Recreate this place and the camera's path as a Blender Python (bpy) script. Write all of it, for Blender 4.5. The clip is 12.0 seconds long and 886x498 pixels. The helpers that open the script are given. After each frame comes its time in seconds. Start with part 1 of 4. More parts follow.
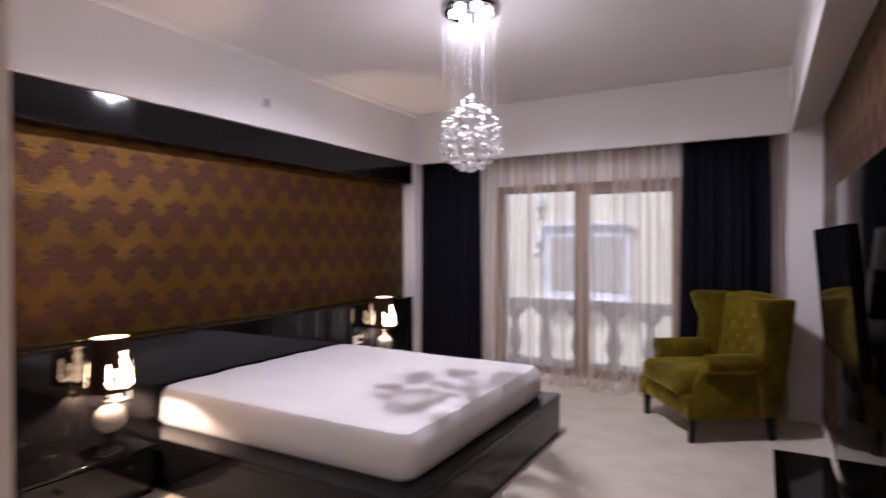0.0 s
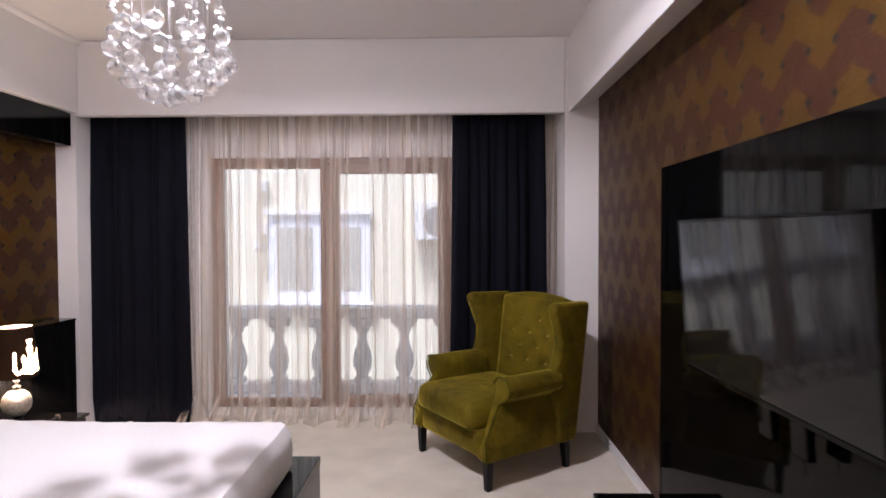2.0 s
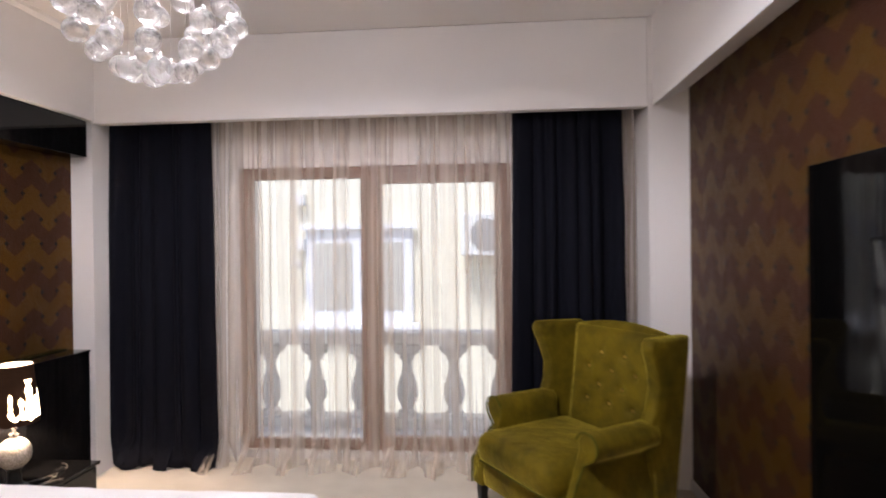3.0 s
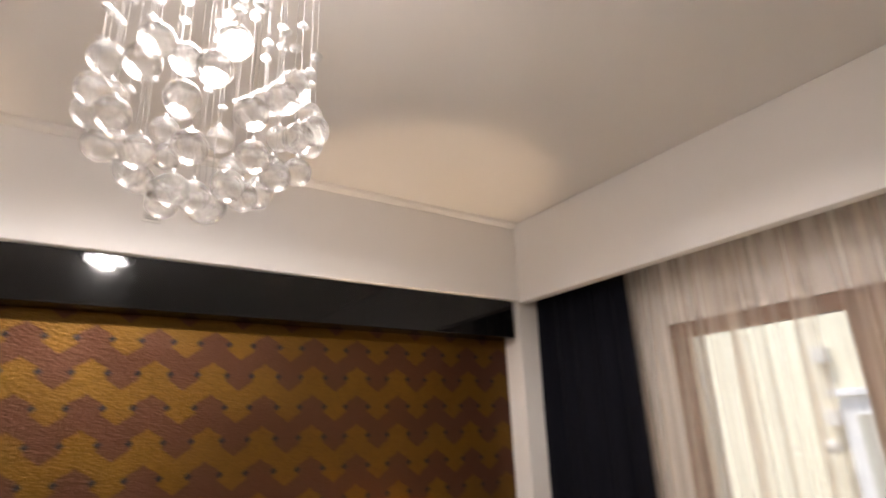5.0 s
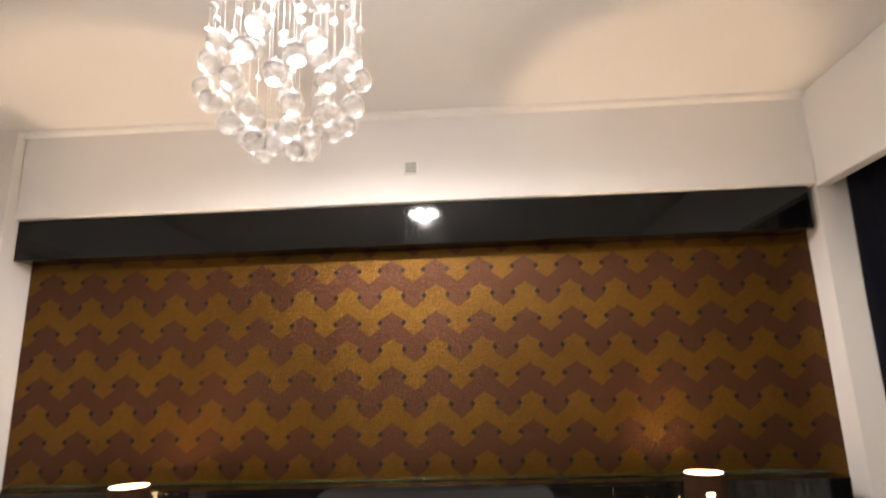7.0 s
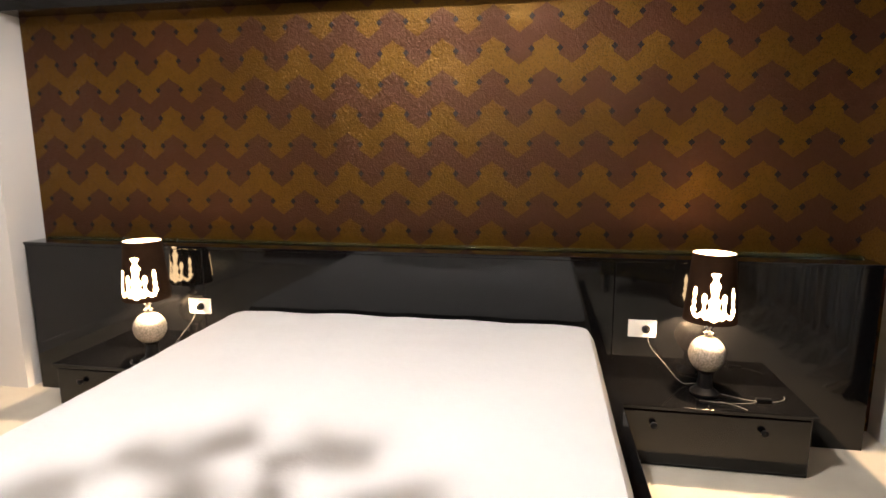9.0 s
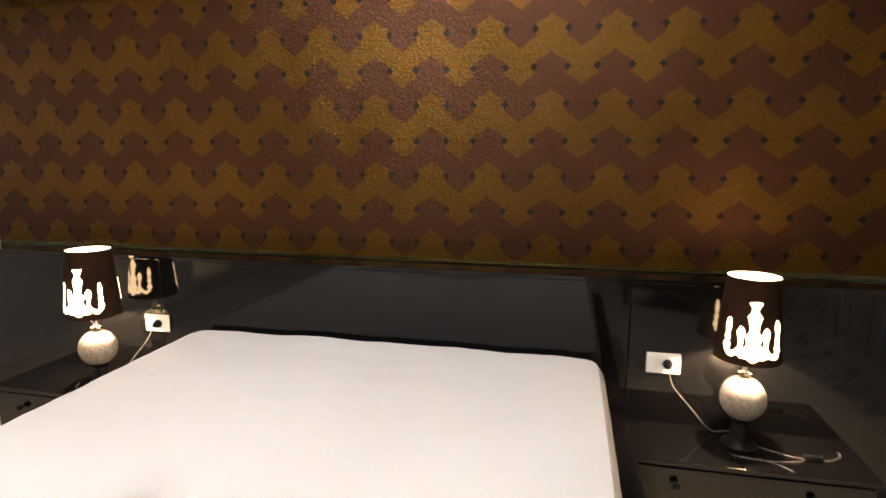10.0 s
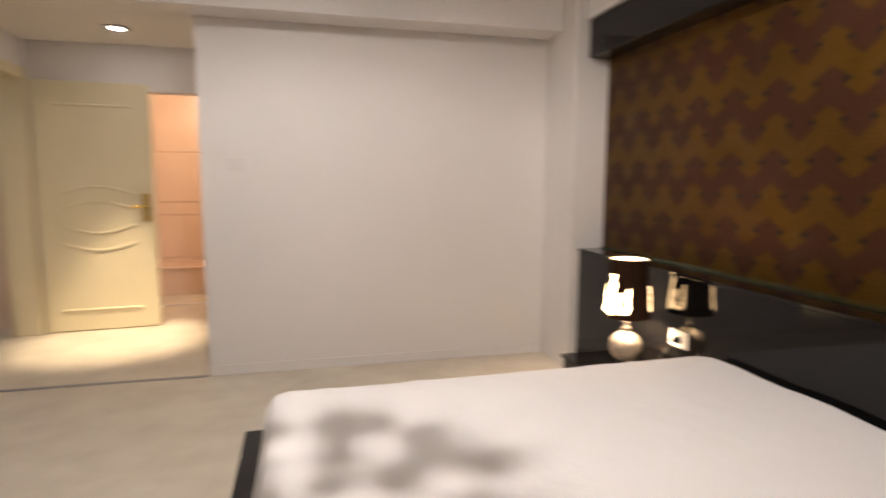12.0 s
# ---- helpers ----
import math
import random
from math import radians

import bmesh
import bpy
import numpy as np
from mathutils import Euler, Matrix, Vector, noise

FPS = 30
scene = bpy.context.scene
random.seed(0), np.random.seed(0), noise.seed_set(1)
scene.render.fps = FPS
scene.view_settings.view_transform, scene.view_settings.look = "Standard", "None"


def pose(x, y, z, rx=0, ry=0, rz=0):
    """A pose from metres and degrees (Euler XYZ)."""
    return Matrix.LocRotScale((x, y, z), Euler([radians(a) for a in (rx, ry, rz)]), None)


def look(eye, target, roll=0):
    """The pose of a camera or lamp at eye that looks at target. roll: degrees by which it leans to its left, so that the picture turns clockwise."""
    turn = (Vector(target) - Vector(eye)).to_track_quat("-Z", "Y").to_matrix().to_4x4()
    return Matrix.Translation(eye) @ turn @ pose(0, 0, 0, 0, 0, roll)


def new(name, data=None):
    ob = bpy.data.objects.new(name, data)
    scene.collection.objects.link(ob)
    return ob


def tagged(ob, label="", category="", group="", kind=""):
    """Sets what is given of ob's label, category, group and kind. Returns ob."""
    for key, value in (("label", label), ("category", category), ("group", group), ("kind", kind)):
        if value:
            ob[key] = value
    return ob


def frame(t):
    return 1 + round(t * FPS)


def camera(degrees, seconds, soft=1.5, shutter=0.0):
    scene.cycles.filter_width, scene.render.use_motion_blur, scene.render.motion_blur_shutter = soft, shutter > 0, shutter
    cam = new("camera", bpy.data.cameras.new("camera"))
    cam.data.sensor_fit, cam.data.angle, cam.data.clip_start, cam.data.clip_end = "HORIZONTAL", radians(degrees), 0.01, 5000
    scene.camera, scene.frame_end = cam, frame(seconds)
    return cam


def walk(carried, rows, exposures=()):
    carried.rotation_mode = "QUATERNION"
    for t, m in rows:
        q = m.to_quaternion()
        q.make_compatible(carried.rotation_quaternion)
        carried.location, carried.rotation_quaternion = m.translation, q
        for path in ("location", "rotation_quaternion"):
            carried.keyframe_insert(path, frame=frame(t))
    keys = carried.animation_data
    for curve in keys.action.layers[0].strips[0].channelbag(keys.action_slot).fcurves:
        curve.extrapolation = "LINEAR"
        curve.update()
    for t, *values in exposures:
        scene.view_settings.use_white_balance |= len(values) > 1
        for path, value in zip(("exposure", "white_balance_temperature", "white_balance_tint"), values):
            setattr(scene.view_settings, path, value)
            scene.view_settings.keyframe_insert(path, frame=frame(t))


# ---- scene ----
cam = camera(76.2, 12.0, shutter=0.5)
PATH = [
    (0, (1.934, 1.202, 1.421), (0.948, 2.942, 1.405), -0.1),
    (0.5, (1.691, 1.452, 1.459), (1.146, 3.376, 1.43), -0.3),
    (1, (1.582, 1.754, 1.414), (1.373, 3.743, 1.386), -0.3),
    (1.5, (1.485, 2.121, 1.431), (1.415, 4.119, 1.387), -0.4),
    (2, (1.299, 2.442, 1.442), (1.263, 4.441, 1.39), -0.2),
    (2.5, (1.206, 2.744, 1.483), (1.155, 4.743, 1.423), -0.2),
    (2.7, (1.152, 2.852, 1.477), (1.074, 4.85, 1.429), -0.4),
    (4.5, (1.16, 3.928, 1.536), (-0.076, 5.435, 1.983), -1.6),
    (5, (1.301, 4.108, 1.512), (-0.275, 5.169, 2.138), -2.3),
    (5.5, (1.466, 4.272, 1.476), (-0.309, 4.887, 2.164), -3.0),
    (6, (1.572, 4.433, 1.446), (-0.292, 4.693, 2.123), -2.7),
    (6.5, (1.57, 4.579, 1.425), (-0.34, 4.668, 2.011), -2.4),
    (7, (1.555, 4.661, 1.363), (-0.392, 4.563, 1.811), -1.7),
    (7.5, (1.523, 4.687, 1.297), (-0.446, 4.474, 1.576), -1.0),
    (7.7, (1.527, 4.713, 1.302), (-0.449, 4.462, 1.484), -0.8),
    (9.3, (1.141, 4.986, 1.331), (-0.796, 4.639, 0.972), -0.2),
    (9.5, (1.052, 4.988, 1.33), (-0.887, 4.645, 0.982), 0.1),
    (10, (0.834, 5.045, 1.327), (-1.091, 4.62, 0.993), 0.1),
    (10.5, (0.711, 5.126, 1.31), (-1.138, 4.425, 1.012), 0.7),
    (11, (0.62, 5.28, 1.326), (-1.007, 4.152, 1.042), 0.7),
    (11.5, (0.539, 5.408, 1.331), (-0.646, 3.82, 1.059), 0.7),
    (12, (0.366, 5.5, 1.292), (-0.109, 3.572, 1.054), 0.2),
]
# ---- light ----
EXPOSURES = [(0.0, 0.18, 5780, 25), (2.7, 0.68, 5900, 18), (4.5, 0.65, 6500, 13), (5.5, 0.5, 6800, 12), (7.0, 0.98, 6800, 11), (7.7, 1.36, 6700, 10), (9.5, 0.55, 6550, 9), (11.0, 0.50, 6700, 11), (11.5, 0.36, 6750, 12), (12.0, 0.24, 6850, 13)]
walk(cam, [(t, look(eye, target, roll)) for t, eye, target, roll in PATH], EXPOSURES)

world = bpy.data.worlds.new("sky")
scene.world = world
world.use_nodes = True
wn = world.node_tree.nodes
sky = wn.new("ShaderNodeTexSky")
sky.sky_type = "NISHITA"
sky.sun_disc = False
sky.sun_elevation = radians(50)
sky.sun_rotation = radians(200)
world.node_tree.links.new(sky.outputs[0], wn["Background"].inputs[0])
wn["Background"].inputs[1].default_value = 0.15
sun_data = bpy.data.lights.new("sun", "SUN")
sun_data.energy, sun_data.angle, sun_data.color = 3.2, radians(15), (1.0, 0.97, 0.92)
sun = new("sun", sun_data)
sun.matrix_world = look((0, 0, 20), (2.5, 7.0, 5.0))


def lamp(name, place, watts, colour, radius, kind="POINT", target=None, angle=70, blend=0.6):
    d = bpy.data.lights.new(name, kind)
    d.energy, d.color, d.shadow_soft_size = watts, colour, radius
    ob = new(name, d)
    ob.matrix_world = look(place, target) if target else Matrix.Translation(place)
    if kind == "SPOT":
        d.spot_size, d.spot_blend = radians(angle), blend
    return ob


CHAND = (0.40, 4.253)
WARM = (1.0, 0.72, 0.46)
lamp("chandelier_bulb", (CHAND[0], CHAND[1], 2.785), 141, (1.0, 0.95, 0.92), 0.027, "SPOT", (CHAND[0], CHAND[1], 0), 168, 0.35)
# added fill lamp among the crystals, brightens the ceiling; no bulb hangs here
lamp("chandelier_fill", (CHAND[0], CHAND[1], 2.25), 10, (1.0, 0.93, 0.88), 0.10)
LAMP_R = (-1.262, 5.684)
LAMP_L = (-1.207, 3.006)
for lx, ly in (LAMP_R, LAMP_L):
    lamp("table_lamp_bulb", (lx, ly, 0.680), 36.0, WARM, 0.013)
lamp("hall_spot", (1.70, 0.72, 2.34), 340, (1.0, 0.82, 0.56), 0.03, "SPOT", (1.87, 0.52, 0), 42, 0.9)
lamp("bath_light", (1.6, -0.8, 2.2), 24, (1.0, 0.74, 0.50), 0.15)


# ---- materials ----
def nodes(name):
    m = bpy.data.materials.new(name)
    m.use_nodes = True
    t = m.node_tree
    return m, t, t.nodes["Principled BSDF"]


def math_node(t, op, a, b=None, c=None):
    n = t.nodes.new("ShaderNodeMath")
    n.operation = op
    for i, v in enumerate((a, b, c)):
        if v is None:
            continue
        if isinstance(v, (int, float)):
            n.inputs[i].default_value = v
        else:
            t.links.new(v, n.inputs[i])
    return n.outputs[0]


def noise_node(t, vec, scale, detail=4, rough=0.55):
    n = t.nodes.new("ShaderNodeTexNoise")
    n.inputs["Scale"].default_value, n.inputs["Detail"].default_value, n.inputs["Roughness"].default_value = scale, detail, rough
    t.links.new(vec, n.inputs["Vector"])
    return n.outputs["Fac"]


def mix_colour(t, fac, a, b, mode="MIX"):
    n = t.nodes.new("ShaderNodeMix")
    n.data_type, n.blend_type = "RGBA", mode
    for sock, v in ((n.inputs[0], fac), (n.inputs[6], a), (n.inputs[7], b)):
        if isinstance(v, (int, float)):
            sock.default_value = v
        elif isinstance(v, tuple):
            sock.default_value = (*v, 1)
        else:
            t.links.new(v, sock)
    return n.outputs[2]


def ramp(t, fac, lo, hi):
    n = t.nodes.new("ShaderNodeMapRange")
    n.inputs[1].default_value, n.inputs[2].default_value = lo, hi
    t.links.new(fac, n.inputs[0])
    return n.outputs[0]


def bump(t, bsdf, height, strength, dist=0.01):
    n = t.nodes.new("ShaderNodeBump")
    n.inputs["Strength"].default_value, n.inputs["Distance"].default_value = strength, dist
    t.links.new(height, n.inputs["Height"])
    t.links.new(n.outputs[0], bsdf.inputs["Normal"])


def coords(t):
    return t.nodes.new("ShaderNodeTexCoord").outputs["Object"]


def surface(name, a, b, rough, big=1.5, fine=80, bump_s=0.1, metal=0.0, spread=0.08, sheen=0.0, coat=0.0, rel=0.004):
    """Two-scale variation between colours a and b, with fine relief."""
    m, t, p = nodes(name)
    v = coords(t)
    n1, n2 = noise_node(t, v, big, 5), noise_node(t, v, fine, 4)
    f = math_node(t, "ADD", math_node(t, "MULTIPLY", ramp(t, n1, 0.3, 0.7), 0.65), math_node(t, "MULTIPLY", n2, 0.35))
    t.links.new(mix_colour(t, f, a, b), p.inputs["Base Color"])
    t.links.new(math_node(t, "ADD", math_node(t, "MULTIPLY", n1, spread), rough - spread / 2), p.inputs["Roughness"])
    p.inputs["Metallic"].default_value = metal
    p.inputs["Sheen Weight"].default_value = sheen
    p.inputs["Coat Weight"].default_value = coat
    if bump_s:
        bump(t, p, n2, bump_s, rel)
    return m


def wallpaper_material():
    m, t, p = nodes("wallpaper")
    v = coords(t)
    sep = t.nodes.new("ShaderNodeSeparateXYZ")
    t.links.new(v, sep.inputs[0])
    P, V = 0.251, 0.298
    # u: 0 at a peak, 1 in a valley
    fr = math_node(t, "FRACT", math_node(t, "DIVIDE", math_node(t, "ADD", sep.outputs["Y"], 0.1895), P))
    u = math_node(t, "ABSOLUTE", math_node(t, "SUBTRACT", math_node(t, "MULTIPLY", fr, 2.0), 1.0))
    curve = t.nodes.new("ShaderNodeFloatCurve")
    c = curve.mapping.curves[0]
    for i, (px, py) in enumerate(((0, 0), (0.14, 0.13), (0.48, 0.29), (0.505, 0.67), (0.72, 0.80), (1, 1))):
        if i in (0, 5):
            q = c.points[0 if i == 0 else -1]
            q.location = (px, py)
        else:
            q = c.points.new(px, py)
        q.handle_type = "VECTOR"
    curve.mapping.update()
    t.links.new(u, curve.inputs["Value"])
    h = math_node(t, "MULTIPLY", curve.outputs[0], 0.138)
    w = math_node(t, "DIVIDE", math_node(t, "ADD", math_node(t, "ADD", sep.outputs["Z"], h), 0.047), V)
    band = math_node(t, "FRACT", w)
    gold = math_node(t, "LESS_THAN", band, 0.5)
    # dark diamonds beside each neck, two per half period
    w2 = math_node(t, "FRACT", math_node(t, "MULTIPLY", math_node(t, "ADD", math_node(t, "DIVIDE", math_node(t, "ADD", sep.outputs["Z"], 0.047 + 0.064), V), 0.25), 2.0))
    dz = math_node(t, "MULTIPLY", math_node(t, "ABSOLUTE", math_node(t, "SUBTRACT", w2, 0.5)), V / 2)
    dy = math_node(t, "MULTIPLY", math_node(t, "ABSOLUTE", math_node(t, "SUBTRACT", u, 0.535)), P / 2)
    dot = math_node(t, "LESS_THAN", math_node(t, "ADD", dz, math_node(t, "MULTIPLY", dy, 1.1)), 0.0175)
    # scales inside the gold, creases inside the brown
    vor = t.nodes.new("ShaderNodeTexVoronoi")
    vor.inputs["Scale"].default_value = 105
    vor.inputs["Randomness"].default_value = 0.75
    t.links.new(v, vor.inputs["Vector"])
    n_big, n_fine, n_mid = noise_node(t, v, 2.2, 5), noise_node(t, v, 160, 3), noise_node(t, v, 28, 6, 0.7)
    g = mix_colour(t, n_mid, (0.086, 0.041, 0.0035), (0.138, 0.067, 0.006))
    g = mix_colour(t, math_node(t, "MULTIPLY", ramp(t, vor.outputs["Distance"], 0.50, 0.12), 0.55), g, (0.040, 0.016, 0.003))
    b = mix_colour(t, n_mid, (0.050, 0.018, 0.009), (0.084, 0.031, 0.0155))
    col = mix_colour(t, gold, b, g)
    col = mix_colour(t, math_node(t, "MULTIPLY", ramp(t, n_big, 0.35, 0.7), 0.35), col, (0.050, 0.018, 0.006))
    col = mix_colour(t, dot, col, (0.016, 0.011, 0.013))
    t.links.new(col, p.inputs["Base Color"])
    rough = math_node(t, "ADD", math_node(t, "MULTIPLY", gold, -0.07), math_node(t, "ADD", math_node(t, "MULTIPLY", n_mid, 0.30), 0.30))
    t.links.new(rough, p.inputs["Roughness"])
    p.inputs["Metallic"].default_value = 0.62
    p.inputs["Specular IOR Level"].default_value = 0.25
    # creased patches among smoother ones
    crease = math_node(t, "MULTIPLY", ramp(t, noise_node(t, v, 3.1, 3), 0.42, 0.62), noise_node(t, v, 62, 5, 0.7))
    height = math_node(t, "ADD", math_node(t, "MULTIPLY", vor.outputs["Distance"], 0.8), math_node(t, "ADD", math_node(t, "MULTIPLY", crease, 2.2), math_node(t, "ADD", math_node(t, "MULTIPLY", n_mid, 0.8), math_node(t, "MULTIPLY", n_fine, 0.3))))
    bump(t, p, height, 0.55, 0.004)
    return m


def sheer_material():
    m, t, p = nodes("sheer")
    t.nodes.remove(p)
    out = t.nodes["Material Output"]
    v = coords(t)
    sep = t.nodes.new("ShaderNodeSeparateXYZ")
    t.links.new(v, sep.inputs[0])
    tr, tl, df = t.nodes.new("ShaderNodeBsdfTransparent"), t.nodes.new("ShaderNodeBsdfTranslucent"), t.nodes.new("ShaderNodeBsdfDiffuse")
    tl.inputs[0].default_value = (0.94, 0.86, 0.80, 1)
    df.inputs[0].default_value = (0.80, 0.69, 0.57, 1)
    mx1, mx2 = t.nodes.new("ShaderNodeMixShader"), t.nodes.new("ShaderNodeMixShader")
    mx1.inputs[0].default_value = 0.38
    t.links.new(tl.outputs[0], mx1.inputs[1]), t.links.new(df.outputs[0], mx1.inputs[2])
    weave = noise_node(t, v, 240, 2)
    # shading of fine folds is put into the opacity as vertical streaks
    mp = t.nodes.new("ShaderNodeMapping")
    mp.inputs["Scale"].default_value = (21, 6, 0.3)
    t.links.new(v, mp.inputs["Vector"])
    fold_streak = ramp(t, noise_node(t, mp.outputs[0], 1.0, 1.5), 0.35, 0.70)
    f = math_node(t, "ADD", math_node(t, "ADD", math_node(t, "MULTIPLY", weave, 0.10), math_node(t, "MULTIPLY", fold_streak, 0.30)), 0.15)
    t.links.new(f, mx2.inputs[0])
    t.links.new(tr.outputs[0], mx2.inputs[1]), t.links.new(mx1.outputs[0], mx2.inputs[2])
    t.links.new(mx2.outputs[0], out.inputs[0])
    return m


def glass_material(name, colour=(1, 1, 1), rough=0.0, ior=1.5):
    m, t, p = nodes(name)
    p.inputs["Base Color"].default_value = (*colour, 1)
    p.inputs["Transmission Weight"].default_value = 1.0
    p.inputs["Roughness"].default_value = rough
    p.inputs["IOR"].default_value = ior
    return m


def glow_material(name, colour, strength):
    m, t, p = nodes(name)
    p.inputs["Base Color"].default_value = (*colour, 1)
    p.inputs["Emission Color"].default_value = (*colour, 1)
    p.inputs["Emission Strength"].default_value = strength
    return m


def plain(name, colour, rough, metal=0.0):
    return surface(name, tuple(c * 0.92 for c in colour), colour, rough, 6, 150, 0.03, metal, 0.06)


M_WALLPAPER = wallpaper_material()
M_PAINT = surface("white_paint", (0.70, 0.67, 0.65), (0.77, 0.74, 0.72), 0.6, 0.8, 220, 0.05)
M_CEIL = surface("ceiling_paint", (0.74, 0.72, 0.71), (0.79, 0.77, 0.76), 0.7, 0.6, 200, 0.04)
M_CARPET = surface("carpet", (0.54, 0.47, 0.375), (0.74, 0.67, 0.56), 0.95, 3.5, 260, 0.6, 0, 0.05, 0.2, 0, 0.006)
M_LACQUER = surface("black_lacquer", (0.003, 0.003, 0.0034), (0.005, 0.0047, 0.0047), 0.05, 2.5, 60, 0.004, 0, 0.04, 0, 0.0, 0.001)
M_GLOSS = surface("black_gloss", (0.003, 0.003, 0.0035), (0.005, 0.005, 0.0055), 0.09, 2, 50, 0.006, 0, 0.06, 0, 0.0, 0.001)
M_PANEL = surface("black_panel_gloss", (0.0015, 0.0014, 0.0014), (0.0026, 0.0024, 0.0023), 0.05, 2, 50, 0.004, 0, 0.03, 0, 0.0, 0.001)
M_SATIN = surface("black_satin", (0.010, 0.009, 0.010), (0.016, 0.015, 0.016), 0.30, 2.5, 80, 0.02, 0, 0.10)
M_SHEET = surface("white_sheet", (0.72, 0.69, 0.68), (0.79, 0.77, 0.76), 0.85, 1.8, 22, 0.2, 0, 0.05, 0.1, 0, 0.01)
M_DRAPE = surface("navy_drape", (0.002, 0.0023, 0.005), (0.004, 0.0045, 0.009), 0.9, 3, 300, 0.3, 0, 0.05, 0.0)


def velvet_material():
    """Dark when seen along the pile, bright at a slant, with brushed patches."""
    m, t, p = nodes("olive_velvet")
    v = coords(t)
    n1, n2, n3 = noise_node(t, v, 5.5, 4), noise_node(t, v, 19, 5, 0.65), noise_node(t, v, 420, 2)
    f = math_node(t, "ADD", math_node(t, "MULTIPLY", ramp(t, n1, 0.33, 0.67), 0.6), math_node(t, "MULTIPLY", ramp(t, n2, 0.3, 0.7), 0.4))
    t.links.new(mix_colour(t, f, (0.038, 0.027, 0.001), (0.150, 0.106, 0.0034)), p.inputs["Base Color"])
    p.inputs["Roughness"].default_value = 0.7
    p.inputs["Specular IOR Level"].default_value = 0.12
    t.links.new(math_node(t, "ADD", math_node(t, "MULTIPLY", f, 0.5), 0.5), p.inputs["Sheen Weight"])
    p.inputs["Sheen Tint"].default_value = (1.0, 0.80, 0.11, 1)
    p.inputs["Sheen Roughness"].default_value = 0.32
    bump(t, p, math_node(t, "ADD", math_node(t, "MULTIPLY", n2, 1.6), math_node(t, "MULTIPLY", n3, 0.12)), 0.45, 0.012)
    return m


M_VELVET = velvet_material()
M_VELVET_DARK = surface("olive_velvet_piping", (0.05, 0.045, 0.004), (0.09, 0.08, 0.008), 0.6, 8, 120, 0.1, 0, 0.1, 0.0)
M_BRASS = plain("brass", (0.58, 0.38, 0.10), 0.34, 0.85)
M_CHROME = plain("chrome", (0.75, 0.75, 0.77), 0.12, 1.0)
M_WOODFRAME = surface("brown_window_frame", (0.16, 0.085, 0.055), (0.24, 0.13, 0.09), 0.4, 4, 90, 0.1)
M_GLASS = glass_material("window_glass", (0.97, 0.99, 0.98), 0.0, 1.1)
M_EDGE_GLASS = glass_material("ledge_glass", (0.55, 0.80, 0.66), 0.05, 1.4)
M_CRYSTAL = glass_material("crystal", (1, 1, 1), 0.0, 1.5)
M_CRYSTAL.node_tree.nodes["Principled BSDF"].inputs["Transmission Weight"].default_value = 0.92
M_CRYSTAL.node_tree.nodes["Principled BSDF"].inputs["Alpha"].default_value = 0.64
M_BEAD = surface("white_bead", (0.85, 0.85, 0.87), (0.93, 0.93, 0.95), 0.2, 20, 200, 0.0)
M_STRING = surface("clear_string", (0.20, 0.20, 0.21), (0.30, 0.30, 0.31), 0.3, 20, 200, 0.0)
M_SHADE = surface("dark_shade_fabric", (0.018, 0.008, 0.004), (0.034, 0.016, 0.008), 0.85, 12, 260, 0.25)
M_LINING = surface("shade_lining", (0.80, 0.72, 0.60), (0.88, 0.80, 0.68), 0.7, 12, 200, 0.1)
# own emission stands in for bulb light passing through the cut-outs
M_CUTOUT = glow_material("lit_cutout", (1.0, 0.66, 0.34), 17.0)
M_LAMPBALL = surface("crackled_silver", (0.035, 0.03, 0.025), (0.60, 0.55, 0.48), 0.36, 120, 260, 0.9, 0.35, 0.2, 0, 0, 0.006)
M_PLASTIC = plain("white_plastic", (0.82, 0.81, 0.78), 0.35)
M_GREY = plain("grey_plastic", (0.30, 0.29, 0.28), 0.5)
M_BLACKPL = plain("black_plastic", (0.006, 0.006, 0.0065), 0.30)
M_CABLE = plain("clear_cable", (0.26, 0.23, 0.20), 0.3)
M_SCREEN = surface("tv_screen", (0.004, 0.004, 0.005), (0.006, 0.006, 0.007), 0.05, 2, 40, 0.0, 0, 0.02, 0, 0.0)
M_DOOR = surface("cream_door_paint", (0.66, 0.58, 0.40), (0.74, 0.66, 0.47), 0.4, 2, 120, 0.04)
M_TILE = surface("peach_tile", (0.72, 0.55, 0.44), (0.80, 0.63, 0.52), 0.25, 2.5, 60, 0.03)
M_STONE = surface("balustrade_stone", (0.50, 0.49, 0.49), (0.62, 0.61, 0.61), 0.8, 5, 60, 0.3)
M_FACADE = surface("cream_render", (0.76, 0.70, 0.55), (0.86, 0.81, 0.66), 0.9, 1.5, 60, 0.25)
M_FACADE_TRIM = surface("white_trim", (0.76, 0.76, 0.78), (0.84, 0.84, 0.86), 0.7, 3, 80, 0.1)
M_DARKPANE = surface("facade_pane", (0.42, 0.40, 0.35), (0.55, 0.53, 0.48), 0.08, 2, 30, 0.0)
M_PAVE = surface("paving", (0.30, 0.29, 0.28), (0.42, 0.41, 0.39), 0.9, 1, 40, 0.3)
for lm, sp_ in ((M_LACQUER, 0.36), (M_GLOSS, 0.20), (M_PANEL, 0.09), (M_SCREEN, 0.30), (M_BLACKPL, 0.2), (M_SHADE, 0.08), (M_DRAPE, 0.15), (M_VELVET_DARK, 0.05)):
    lm.node_tree.nodes["Principled BSDF"].inputs["Specular IOR Level"].default_value = sp_
M_BULB = glow_material("bulb_glow", (1.0, 0.96, 0.93), 160.0)


